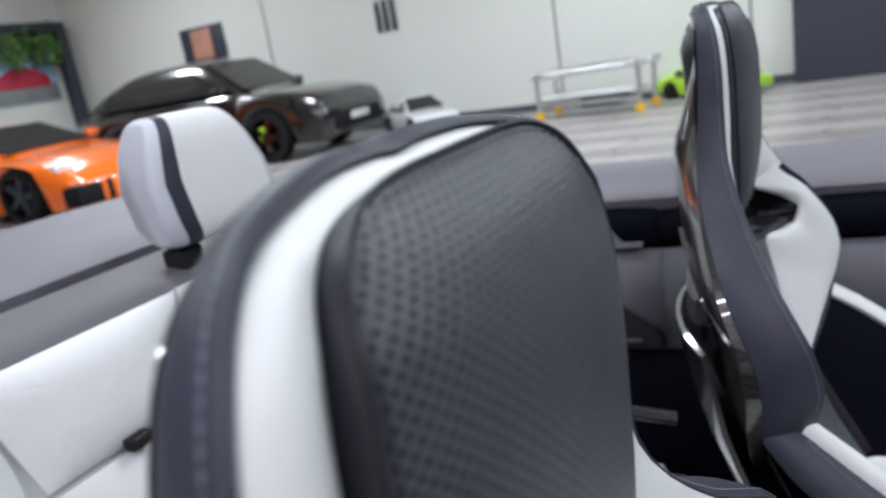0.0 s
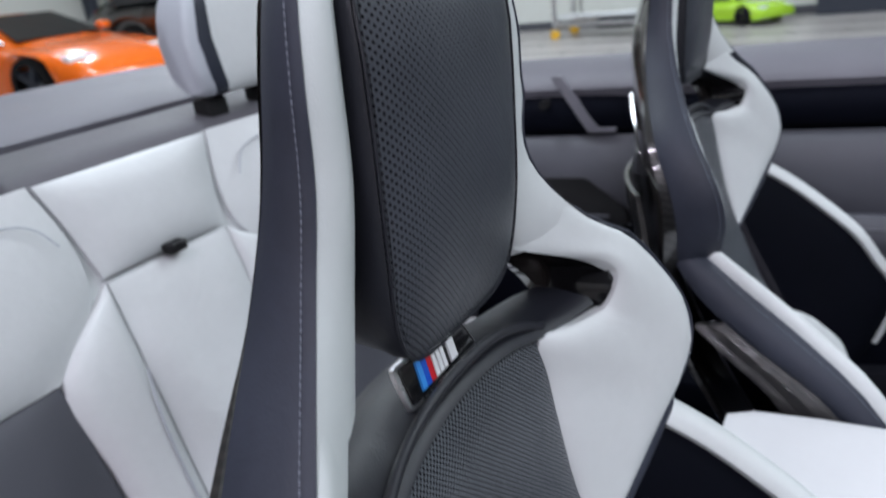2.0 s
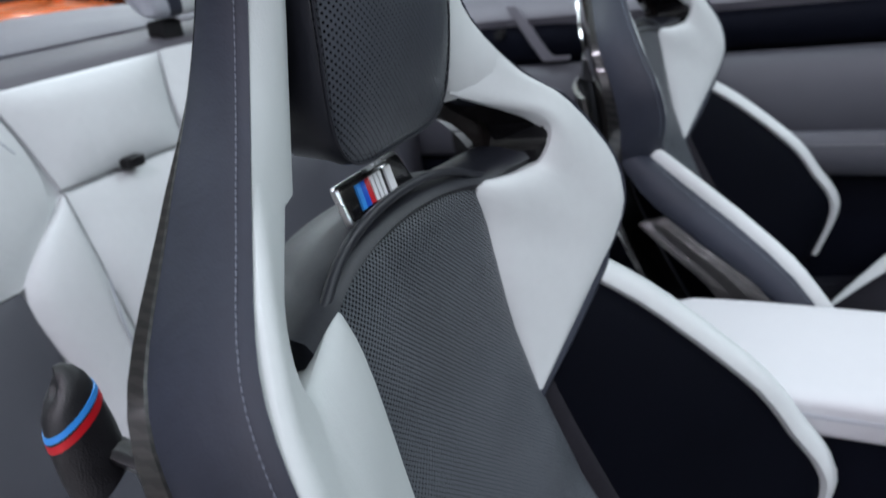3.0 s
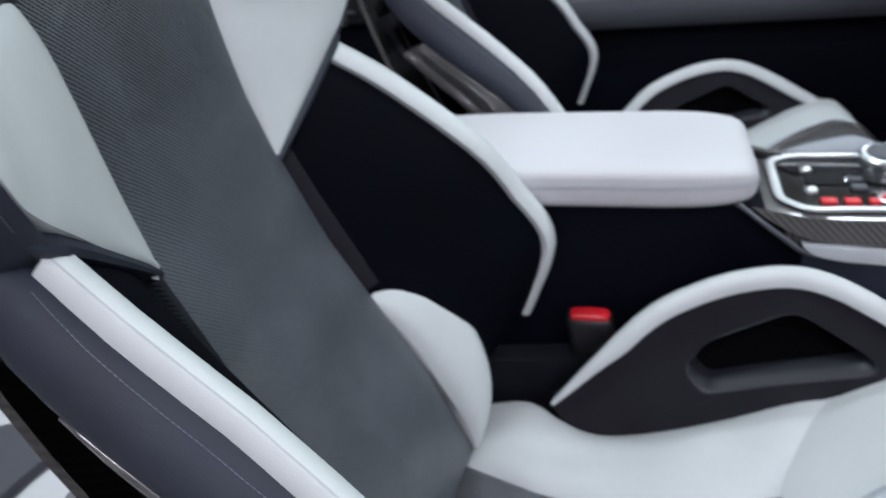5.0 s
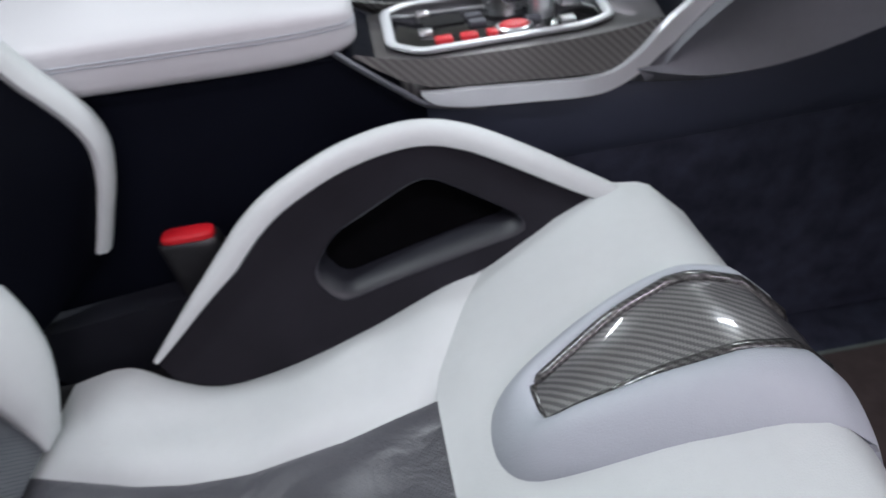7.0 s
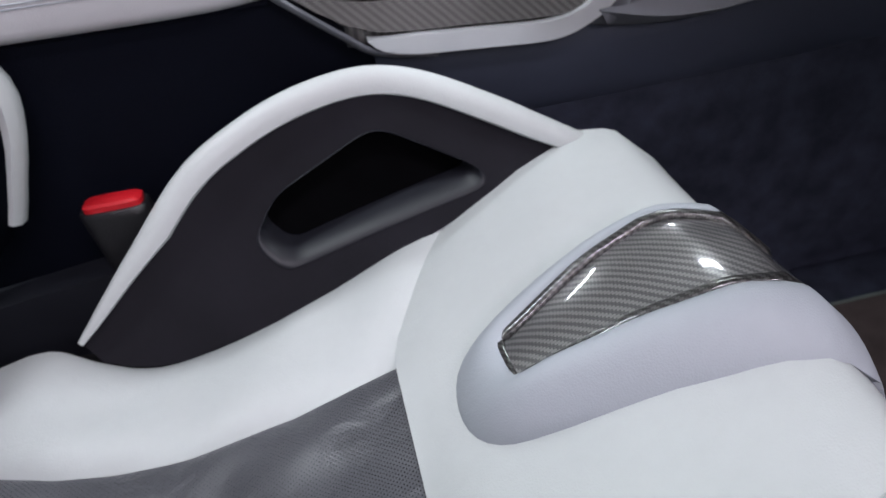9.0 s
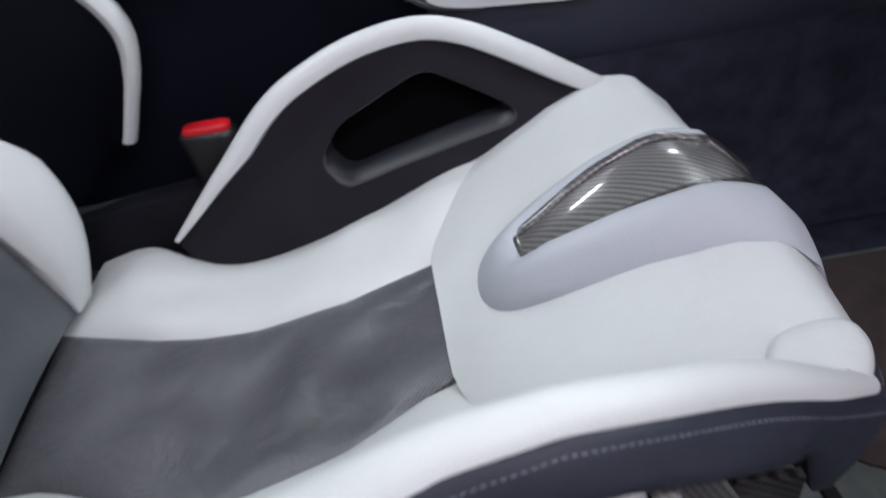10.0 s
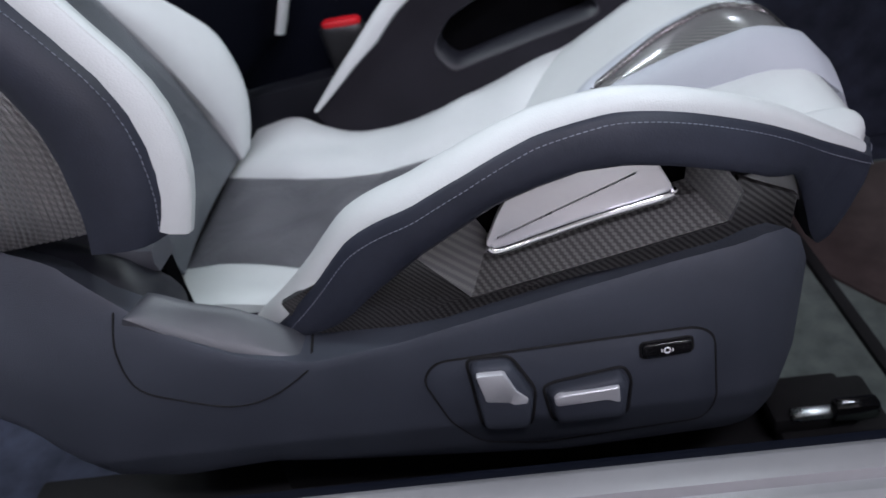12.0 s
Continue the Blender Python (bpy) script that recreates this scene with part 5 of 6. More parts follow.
def build_rear_bench():
    bench = thing("rear_bench", "white leather rear bench with dark cushion inserts", "rear seat")

    def panel(name, a, b, m, label, puff, parent=bench, lift=0.0, power=4.0, wave=0.0, n=24):
        """A stuffed panel of the backrest between two lines of (y, z)."""
        la, lb = [[V(bench_x(p[1]) + lift, p[0], p[1]) for p in curve([V(q[0], q[1]) for q in line], n)] for line in (a, b)]
        return part(name, pad(between(la, lb), n, 12, puff, 0.06, power, face=(1, 0, 0.1), wave=wave), m, parent, label)
    for k in (1, -1):
        side = lambda pts: [(REAR_MID + k * (y - REAR_MID), z) for y, z in pts]
        out = -0.31 if k > 0 else -0.42
        back = panel("backrest", side(((out, 0.985), (out, 0.90), (out, 0.82), (out, 0.76))), side(((0.165, 0.992), (0.186, 0.905), (0.172, 0.832), (0.094, 0.765))), REAR_WHITE, "white leather backrest", 0.030, power=3.2)
        strip = panel("side_panel", side(((0.186, 0.835), (0.096, 0.762), (0.104, 0.62), (0.112, 0.43))), side(((0.204, 0.850), (0.203, 0.73), (0.200, 0.58), (0.198, 0.43))), REAR_WHITE, "white leather side panel", 0.016, back, power=4)
        panel("insert", side(((out + 0.06, 0.762), (out + 0.06, 0.66), (out + 0.06, 0.54), (out + 0.06, 0.43))), side(((0.092, 0.763), (0.097, 0.66), (0.101, 0.54), (0.106, 0.43))), GREY_TRIM, "dark grey lower insert", 0.012, back, power=5)
        line = [V(bench_x(z) + 0.018, REAR_MID + k * (y - REAR_MID), z) for y, z in ((0.194, 0.735), (0.183, 0.68), (0.178, 0.60), (0.179, 0.52), (0.185, 0.45))]
        part("seam", tube(curve(line, 24), 0.0016, 6), GREY_SOFT, strip)
        # welt along the top of the big panel
        top = [V(bench_x(z) + 0.024, REAR_MID + k * (y - REAR_MID), z) for y, z in ((out + 0.06, 0.958), (-0.06, 0.966), (0.06, 0.966), (0.130, 0.954), (0.158, 0.920))]
        part("seam", tube(curve(top, 26), 0.0014, 6), GREY_SOFT, back)
    mirrored = lambda pts: [(2 * REAR_MID - y, z) for y, z in pts]
    left = ((0.172, 0.990), (0.190, 0.93), (0.206, 0.856))
    panel("middle_roll", left, mirrored(left), REAR_WHITE, "white leather middle roll", 0.022, power=3.0)
    left = ((0.207, 0.849), (0.206, 0.72), (0.203, 0.57), (0.200, 0.43))
    panel("middle_panel", left, mirrored(left), REAR_WHITE, "white leather middle panel", 0.014, power=4.5, wave=0.003)
    back = lambda u, v: V(bench_x(0.44 + 0.535 * v) - 0.012, -0.30 + 1.23 * u, 0.44 + 0.535 * v)
    part("backing", pad(back, 8, 10, 0.0, 0.03, face=(1, 0, 0)), REAR_WHITE, bench, "white backing under the seams")
    latch = part("latch", box((bench_x(0.86) + 0.006, 0.296, 0.852), (bench_x(0.86) + 0.026, 0.328, 0.868), 0.004), RUBBER, bench, "small black latch")
    part("latch_bar", box((bench_x(0.86) + 0.024, 0.300, 0.863), (bench_x(0.86) + 0.030, 0.324, 0.868), 0.002), GLOSS, latch)
    for lo, hi in ((-0.31, 0.28), (0.35, 0.94)):
        fn = lambda u, v: V(-0.58 + 0.40 * v, lo + (hi - lo) * u, 0.405 + 0.05 * abs(2 * u - 1) ** 2 - 0.02 * math.sin(math.pi * v) + 0.02 * v)
        cush = part("cushion", pad(fn, 18, 16, 0.02, 0.11, 4, face=(0, 0, 1)), REAR_WHITE, bench, "white leather rear cushion")
        fn2 = lambda u, v: V(-0.43 + 0.21 * v + 0.10 * (0.62 * u) ** 2 - 0.02 * math.sin(math.pi * u), lo + (hi - lo) * (0.22 + 0.44 * u), 0.427 + 0.05 * abs(2 * (0.22 + 0.44 * u) - 1) ** 2 - 0.02 * math.sin(math.pi * (0.37 + 0.53 * v)) + 0.02 * v)
        part("cushion_insert", pad(fn2, 12, 12, 0.004, 0.01, 6, face=(0, 0, 1)), GREY_TRIM, cush, "dark grey insert")
    part("bench_base", box((-0.66, -0.31, 0.2), (-0.24, 1.05, 0.325), 0.03), CARPET, bench)
    part("outer_filler", box((-0.72, 0.95, 0.30), (-0.56, 1.06, 0.95), 0.03), GREY_TRIM, bench, "slate grey filler beside the bench")


build_rear_bench()


def build_rear_buckle(at, turn):
    """A belt buckle that lies on the rear cushion."""
    ob = thing("rear_belt_buckle", "black seat belt buckle with silver tongue on the cushion", "buckle", at)
    ob.matrix_basis = ob.matrix_basis @ pose(0, 0, 0, 0, 0, turn)
    body = part("housing", box((-0.034, -0.020, -0.004), (0.034, 0.020, 0.018), 0.005), WEB_GLOSS, ob, "black housing")
    part("tongue", box((-0.046, -0.016, 0.006), (-0.030, 0.016, 0.012), 0.002), SILVER, body, "silver tongue")
    part("collar", box((-0.012, -0.0205, 0.004), (0.010, 0.0205, 0.0185), 0.002), SILVER, body)
    part("webbing", box((0.030, -0.017, -0.002), (0.10, 0.017, 0.002), 0.001), WEB, ob, "black webbing")


build_rear_buckle((-0.43, 0.12, 0.462), -35)


def build_rear_headrest(y):
    ob = thing("rear_headrest", "white leather rear headrest with dark band", "headrest", (-0.70, y, 1.0), "rear headrests")
    LEFT = ((0.035, -0.092), (0.07, -0.108), (0.12, -0.112), (0.17, -0.094), (0.212, -0.070))
    RIGHT = ((0.035, 0.112), (0.07, 0.122), (0.12, 0.118), (0.17, 0.096), (0.212, 0.068))

    def block(q0, q1, m, name, label, grow=0.0):
        rings = []
        for k in range(13):
            q = q0 + (q1 - q0) * k / 12
            t = min(1.0, min(q, 1 - q) / 0.16)
            sc = (0.55 + 0.45 * math.sqrt(1 - (1 - t) ** 2)) * (1 + grow)
            ring = []
            for i in range(32):
                a = math.tau * i / 32
                c, s = math.cos(a), math.sin(a)
                z = 0.123 + 0.090 * (0.80 + 0.20 * sc) * math.copysign(abs(s) ** 0.5, s)
                x = 0.042 * sc * math.copysign(abs(c) ** 0.6, c) - 0.12 * (z - 0.12)
                ring.append(V(x, ramp_at(LEFT, z) + (ramp_at(RIGHT, z) - ramp_at(LEFT, z)) * q, z))
            rings.append(ring)
        return part(name, loft(rings), m, ob, label)
    block(0.0, 0.085, GREY_SOFT, "side_pad", "pale grey leather side")
    block(0.085, 0.20, DARK, "band", "dark grey leather band", 0.012)
    block(0.20, 0.91, REAR_WHITE, "front_pad", "white leather middle")
    block(0.91, 1.0, GREY_SOFT, "side_pad", "pale grey leather side")
    for s in (-1, 1):
        part("post", tube([V(-0.005, 0.06 * s, -0.04), V(-0.003, 0.06 * s, 0.05)], 0.006, 8), CHROME, ob, "steel post")
        part("post_collar", box((-0.022, 0.06 * s - 0.022, -0.006), (0.016, 0.06 * s + 0.022, 0.032), 0.006), RUBBER, ob, "black collar")
    return ob


far_rest = build_rear_headrest(0.585)
copy_thing(far_rest, CAR @ Matrix.Translation((-0.70, 0.043, 1.0)))


def build_deck():
    deck = thing("rear_deck", "dark rear deck and folded roof cover", "car deck", kind="structure")

    def sheet(x0, z0, x1, z1, name, m, label, lift=0.01, thick=0.03):
        fn = lambda u, v: V(x0 + (x1 - x0) * v - 0.05 * abs(2 * u - 1) ** 2 * v, -0.42 + 1.58 * u, z0 + (z1 - z0) * v - 0.02 * abs(2 * u - 1) ** 4)
        return part(name, pad(fn, 24, 8, lift, thick, 6, face=(0.2, 0, 1)), m, deck, label)
    sheet(-0.665, 0.985, -0.825, 1.004, "shelf", SHELF_TRIM, "dark grey soft shelf behind the bench", 0.018)
    sheet(-0.868, 1.018, -1.34, 1.055, "roof_cover", DECK_TRIM, "slate grey roof cover panel", 0.016)
    part("shelf_joint", box((-0.890, -0.42, 0.93), (-0.815, 1.16, 0.984), 0.004), RUBBER, deck, "dark joint")
    part("bulkhead", box((-0.84, -0.36, 0.15), (-0.72, 1.10, 0.97), 0.01), DARK_TRIM, deck)
    part("tail", box((-1.95, -0.50, 0.35), (-0.84, 1.24, 0.97), 0.08, 3), DARK_TRIM, deck, "dark car tail")


build_deck()


def build_far_side():
    """The far door and the trim beside the rear seats."""
    side = thing("far_door", "dark and slate grey far door lining", "car door", kind="structure")
    y = 1.085

    def band(x0, x1, z0, z1, name, m, label, puff=0.02, dy=0.0, face=(0, -1, 0.2)):
        fn = lambda u, v: V(x0 + (x1 - x0) * u, y + dy - 0.02 * math.sin(math.pi * v), z0 + (z1 - z0) * v)
        return part(name, pad(fn, 16, 8, puff, 0.05, 6, face=face), m, side, label)
    top = lambda u, v: V(-0.75 + 1.85 * u, y - 0.012 + 0.13 * v, 0.922 + 0.040 * math.sin(math.pi * v * 0.6) - 0.025 * u)
    part("door_top", pad(top, 24, 8, 0.012, 0.03, 5, face=(0, 0, 1)), DECK_TRIM, side, "slate grey door top")
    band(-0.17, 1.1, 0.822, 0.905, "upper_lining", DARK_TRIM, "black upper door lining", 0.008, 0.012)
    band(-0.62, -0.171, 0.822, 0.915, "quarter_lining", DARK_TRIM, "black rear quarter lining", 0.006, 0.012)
    band(-0.17, 1.1, 0.625, 0.820, "mid_lining", GREY_TRIM, "slate grey middle door lining", 0.018)
    band(-0.62, -0.171, 0.625, 0.820, "quarter_mid", GREY_TRIM, "slate grey rear quarter panel", 0.014)
    band(0.0, 1.1, 0.605, 0.672, "armrest", GREY_TRIM, "slate grey door armrest", 0.03, -0.02)
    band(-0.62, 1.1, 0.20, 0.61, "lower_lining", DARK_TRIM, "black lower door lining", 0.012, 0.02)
    part("armrest_seam", tube([V(0.02, y - 0.068, 0.660), V(0.5, y - 0.070, 0.660), V(1.08, y - 0.068, 0.662)], 0.0014, 6), KNEE, side)
    strut = rounded(((-0.328, 0.944), (-0.304, 0.944), (-0.236, 0.836), (-0.200, 0.836), (-0.200, 0.827), (-0.256, 0.827)), 0.004, 3)
    part("quarter_strut", plate(strut, lambda a, b, d: V(a, y - 0.017 - d, b), 0.012, 0.002), DECK_TRIM, side, "lavender grey slanted strip")
    part("peg", tube([V(-0.343, y - 0.002, 0.890), V(-0.343, y - 0.03, 0.890)], 0.010, 12), RUBBER, side, "round black plug")
    speaker = rounded(((-0.48, 0.640), (-0.48, 0.738), (-0.262, 0.738), (-0.185, 0.672), (-0.175, 0.640)), 0.012, 4)
    sp = part("speaker_grille", plate(speaker, lambda a, b, d: V(a, y - 0.036 - d, b), 0.02, 0.003), RUBBER, side, "black speaker grille")
    part("speaker_mark", box((-0.262, y - 0.040, 0.655), (-0.217, y - 0.036, 0.661), 0.001), GREY_TRIM, sp)
    part("door_skin", box((-0.75, y + 0.06, 0.2), (1.1, y + 0.12, 0.90), 0.02), DARK_TRIM, side)
    part("sill", box((-0.75, 1.03, 0.15), (1.3, 1.2, 0.3), 0.02), DARK_TRIM, side)
    part("lock_pin", tube([V(-0.02, y + 0.06, 0.93), V(-0.02, y + 0.06, 0.965)], 0.004, 8), RUBBER, side, "lock pin on the door top")


build_far_side()


def build_near_sill():
    sill = thing("near_sill", "satin grey door sill plate", "door sill", kind="structure")
    rings = []
    prof = ((-0.335, 0.19), (-0.342, 0.385), (-0.346, 0.395), (-0.353, 0.400), (-0.366, 0.400), (-0.369, 0.396), (-0.375, 0.396), (-0.378, 0.401), (-0.405, 0.398), (-0.425, 0.380), (-0.445, 0.372), (-0.49, 0.368), (-0.505, 0.355), (-0.515, 0.28), (-0.50, 0.15), (-0.335, 0.15))
    for x in (-0.95, -0.6, -0.2, 0.2, 0.6, 1.0, 1.35):
        rings.append([V(x, a, b) for a, b in prof])
    part("sill_plate", loft(rings), SILL_TRIM, sill, "satin grey sill plate")
    part("sill_lining", box((-0.95, -0.344, 0.19), (1.35, -0.333, 0.388), 0.004), DARK_TRIM, sill, "dark inner face of the sill")
    part("sill_seal", tube([V(-0.95, -0.428, 0.376), V(0.2, -0.428, 0.376), V(1.35, -0.428, 0.376)], 0.006, 8), RUBBER, sill)


build_near_sill()


def build_dash():
    dash = thing("dashboard", "dark dashboard with leather facing", "dashboard")
    rings = []
    for y in (-0.36, -0.2, 0.0, 0.2, 0.37, 0.55, 0.75, 0.95, 1.08):
        rings.append([V(0.98, y, 0.76), V(0.965, y, 0.82), V(0.99, y, 0.90), V(1.08, y, 0.945), V(1.24, y, 0.95), V(1.24, y, 0.72), V(1.1, y, 0.70)])
    part("dash_body", loft(rings), DARK_TRIM, dash, "dark soft dashboard")
    part("column_cover", tube(curve(((0.82, 0, 0.835), (0.92, 0, 0.815), (1.06, 0, 0.79)), 8), 0.05, 14), RUBBER, dash, "black steering column cover")


build_dash()


def build_wheel():
    ob = thing("steering_wheel", "dark leather steering wheel with silver accents", "steering wheel", (0.812, 0, 0.868))
    tilt = radians(33)
    up, side, fwd = V(math.sin(tilt), 0, math.cos(tilt)), V(0, 1, 0), V(math.cos(tilt), 0, -math.sin(tilt))
    ring = []
    for k in range(61):
        a = math.tau * k / 60
        flat = 0.93 if math.sin(a) < -0.9 else 1.0
        ring.append(side * 0.182 * math.cos(a) + up * 0.182 * math.sin(a) * flat)
    part("rim", tube(ring, 0.0165, 12), KNEE, ob, "dark grey leather rim")
    hub = [[side * r * math.cos(a) * 1.15 + up * r * math.sin(a) + fwd * d for a in np.linspace(0, math.tau, 33)[:-1]] for r, d in ((0.004, -0.012), (0.045, -0.01), (0.062, 0.0), (0.068, 0.02), (0.05, 0.05))]
    part("hub", loft(hub), BLACK, ob, "black leather hub")
    for a in (0, math.pi, -math.pi / 2):
        d = side * math.cos(a) + up * math.sin(a)
        n = d.cross(fwd)
        rings = [[d * r + n * w * q + fwd * h for q, h in ((-1, 0.0), (1, 0.0), (1, 0.016), (-1, 0.016))] for r, w in ((0.055, 0.026), (0.11, 0.017), (0.172, 0.02))]
        spoke = part("spoke", loft(rings), PLASTIC, ob)
        part("spoke_trim", tube([d * 0.08 + n * 0.018 - fwd * 0.001, d * 0.165 + n * 0.014 - fwd * 0.001], 0.004, 6), SILVER, spoke, "silver trim")


build_wheel()

# ---------------------------------------------------------------- showroom
FLOOR = mat("grey_floor_tile", (0.36, 0.335, 0.325), 0.35, vary=0.06, scale=0.9)
FLOOR_DEEP = mat("grey_floor_tile_deep", (0.255, 0.238, 0.232), 0.35, vary=0.08, scale=0.9)
GROUT = mat("dark_grout", (0.17, 0.16, 0.155), 0.8, vary=0.1, scale=2)
WALL = mat("pale_wall_paint", (0.60, 0.61, 0.58), 0.6, vary=0.03, scale=0.4)
WALL_DARK = mat("dark_panel_paint", (0.022, 0.027, 0.042), 0.5, vary=0.1, scale=0.6)
ORANGE = mat("orange_car_paint", (0.90, 0.150, 0.004), 0.25, vary=0.03, coat=1.0)
BLACKPAINT = mat("black_car_paint", (0.006, 0.006, 0.007), 0.2, vary=0.05, coat=1.0)
WHITEPAINT = mat("white_car_paint", (0.62, 0.64, 0.66), 0.25, vary=0.03, coat=1.0)
LIME = mat("lime_car_paint", (0.36, 0.62, 0.03), 0.25, vary=0.03, coat=1.0)
GLASS = mat("tinted_car_glass", (0.012, 0.013, 0.015), 0.05, vary=0.05)
LENS = mat("headlamp_lens", (0.75, 0.77, 0.8), 0.12, vary=0.05, coat=1.0)
YELLOW = mat("yellow_plastic", (0.75, 0.42, 0.03), 0.4, vary=0.06)
LEAF = mat("green_leaf", (0.06, 0.16, 0.025), 0.55, vary=0.35, scale=6)
TYRE = RUBBER

floor = thing("floor", "grey beige tiled showroom floor", "floor", kind="structure", base=Matrix())
part("slab", box((-40, -14, -0.2), (24, 30, -0.006), 0), GROUT, floor, "dark joints")


def tiled_floor():
    """Slanted tiles laid in zigzag rows: the nearest to the car singly, the rest joined."""
    w, d, skew = 0.62, 0.42, 0.16
    rest = [bmesh.new(), bmesh.new()]
    for r in range(-24, 36):
        for c in range(-36, 14):
            x, y = c * w, r * d + 1.5
            s = skew if r % 2 else -skew
            g = 0.006
            base = [(g, g, -0.012), (w - g, g, -0.012), (w - g + s, d - g, -0.012), (g + s, d - g, -0.012)]
            x += 0 if r % 2 else skew
            near = -2.4 < x < 1.6 and 4.6 < y < 10.2
            if near:
                if (r % 2, 0) not in TILES:
                    bm = bmesh.new()
                    tile_into(bm, base, 0, 0)
                    me = bpy.data.meshes.new("tile")
                    bm.to_mesh(me)
                    bm.free()
                    me.materials.append(FLOOR if r % 2 else FLOOR_DEEP)
                    TILES[(r % 2, 0)] = me
                ob = new("tile", TILES[(r % 2, 0)])
                ob.parent = floor
                ob.location = (x, y, 0)
            else:
                tile_into(rest[r % 2], base, x, y)
    for bm, m in zip(rest, (FLOOR_DEEP, FLOOR)):
        me = bpy.data.meshes.new("tiles")
        bm.to_mesh(me)
        bm.free()
        me.materials.append(m)
        ob = new("tiles", me)
        ob.parent = floor
        tagged(ob, "grey beige floor tiles", kind="stuff")


TILES = {}


def tile_into(bm, base, x, y):
    lo = [bm.verts.new((a + x, b + y, z)) for a, b, z in base]
    cx, cy = sum(p[0] for p in base) / 4, sum(p[1] for p in base) / 4
    up = [bm.verts.new((cx + (a - cx) * 0.99 + x, cy + (b - cy) * 0.99 + y, 0.0)) for a, b, z in base]
    bm.faces.new(up)
    for i in range(4):
        j = (i + 1) % 4
        bm.faces.new((lo[i], lo[j], up[j], up[i]))


def wall_piece(name, lo, hi, m, label, turn=0.0, at=(0, 0, 0)):
    ob = thing(name, label, "wall", kind="structure")
    ob.matrix_basis = Matrix.Translation(at) @ pose(0, 0, 0, 0, 0, turn)
    part("surface", box(lo, hi, 0), m, ob)
    return ob


FAR_WALL = Matrix.Translation((0, 11.25, 0)) @ pose(0, 0, 0, 0, 0, -1)
far = wall_piece("wall_far", (-26, 0, 0), (16, 0.2, 5), WALL, "pale grey showroom wall with panel joints", -1, (0, 11.25, 0))
for x in (-9.6, -3.75, -0.9):
    part("panel_joint", box((x, -0.012, 0.0), (x + 0.03, 0.0, 5), 0), GROUT, far)
part("skirting", box((-26, -0.03, 0), (16, 0.0, 0.12), 0.004), GREY_TRIM, far, "grey skirting board")
for a, b, c, d in ((-7.02, 1.70, -6.94, 2.22), (-6.86, 1.70, -6.78, 2.22), (-6.70, 1.70, -6.62, 2.22), (-6.56, 2.28, -6.38, 2.40)):
    part("wall_mark", box((a, -0.05, b), (c, -0.001, d), 0.005), WALL_DARK, far, "dark sign strokes")
wall_piece("wall_left", (-0.2, -16, 0), (0, 14, 5), WALL, "pale grey showroom wall", 0, (-15.6, 2, 0))
wall_piece("wall_back", (-22, -0.2, 0), (16, 0, 5), WALL, "pale grey showroom wall", 0, (0, -9, 0))
wall_piece("wall_right", (0, -12, 0), (0.2, 24, 5), WALL, "pale grey showroom wall", 0, (14, 0, 0))
wall_piece("ceiling", (-24, -10, 0), (16, 20, 0.2), WALL, "pale showroom ceiling", 0, (0, 0, 4.7))
dark_wall = wall_piece("wall_dark", (0, 0, 0), (4.2, 0.25, 4.2), WALL_DARK, "dark blue grey partition", -1, (-0.35, 11.0, 0))


def wheel_of(car, x, y, z, r, w, rim_m):
    n = 24
    tyre = part("wheel", loft([[V(x + q * math.cos(a), y + h, z + q * math.sin(a)) for a in np.linspace(0, math.tau, n + 1)[:-1]] for q, h in ((r * 0.7, -w / 2), (r * 0.96, -w / 2), (r, -w / 3), (r, w / 3), (r * 0.96, w / 2), (r * 0.7, w / 2))], caps=False), TYRE, car, "black tyre")
    part("hub", loft([[V(x + q * math.cos(a), y + h, z + q * math.sin(a)) for a in np.linspace(0, math.tau, 17)[:-1]] for q, h in ((r * 0.16, -w / 2 + 0.01), (r * 0.16, w / 2 - 0.01))]), rim_m, tyre)
    bm = bmesh.new()
    for k in range(5):
        a = math.tau * k / 5
        d, n2 = V(math.cos(a), 0, math.sin(a)), V(-math.sin(a), 0, math.cos(a))
        loft([[V(x, y, z) + d * q + n2 * r * 0.09 * s + V(0, h, 0) for s, h in ((-1, -w / 2 + 0.02), (1, -w / 2 + 0.02), (1, w / 2 - 0.02), (-1, w / 2 - 0.02))] for q in (r * 0.12, r * 0.74)], bm=bm)
    part("rim", bm, rim_m, tyre, "spoked rim")


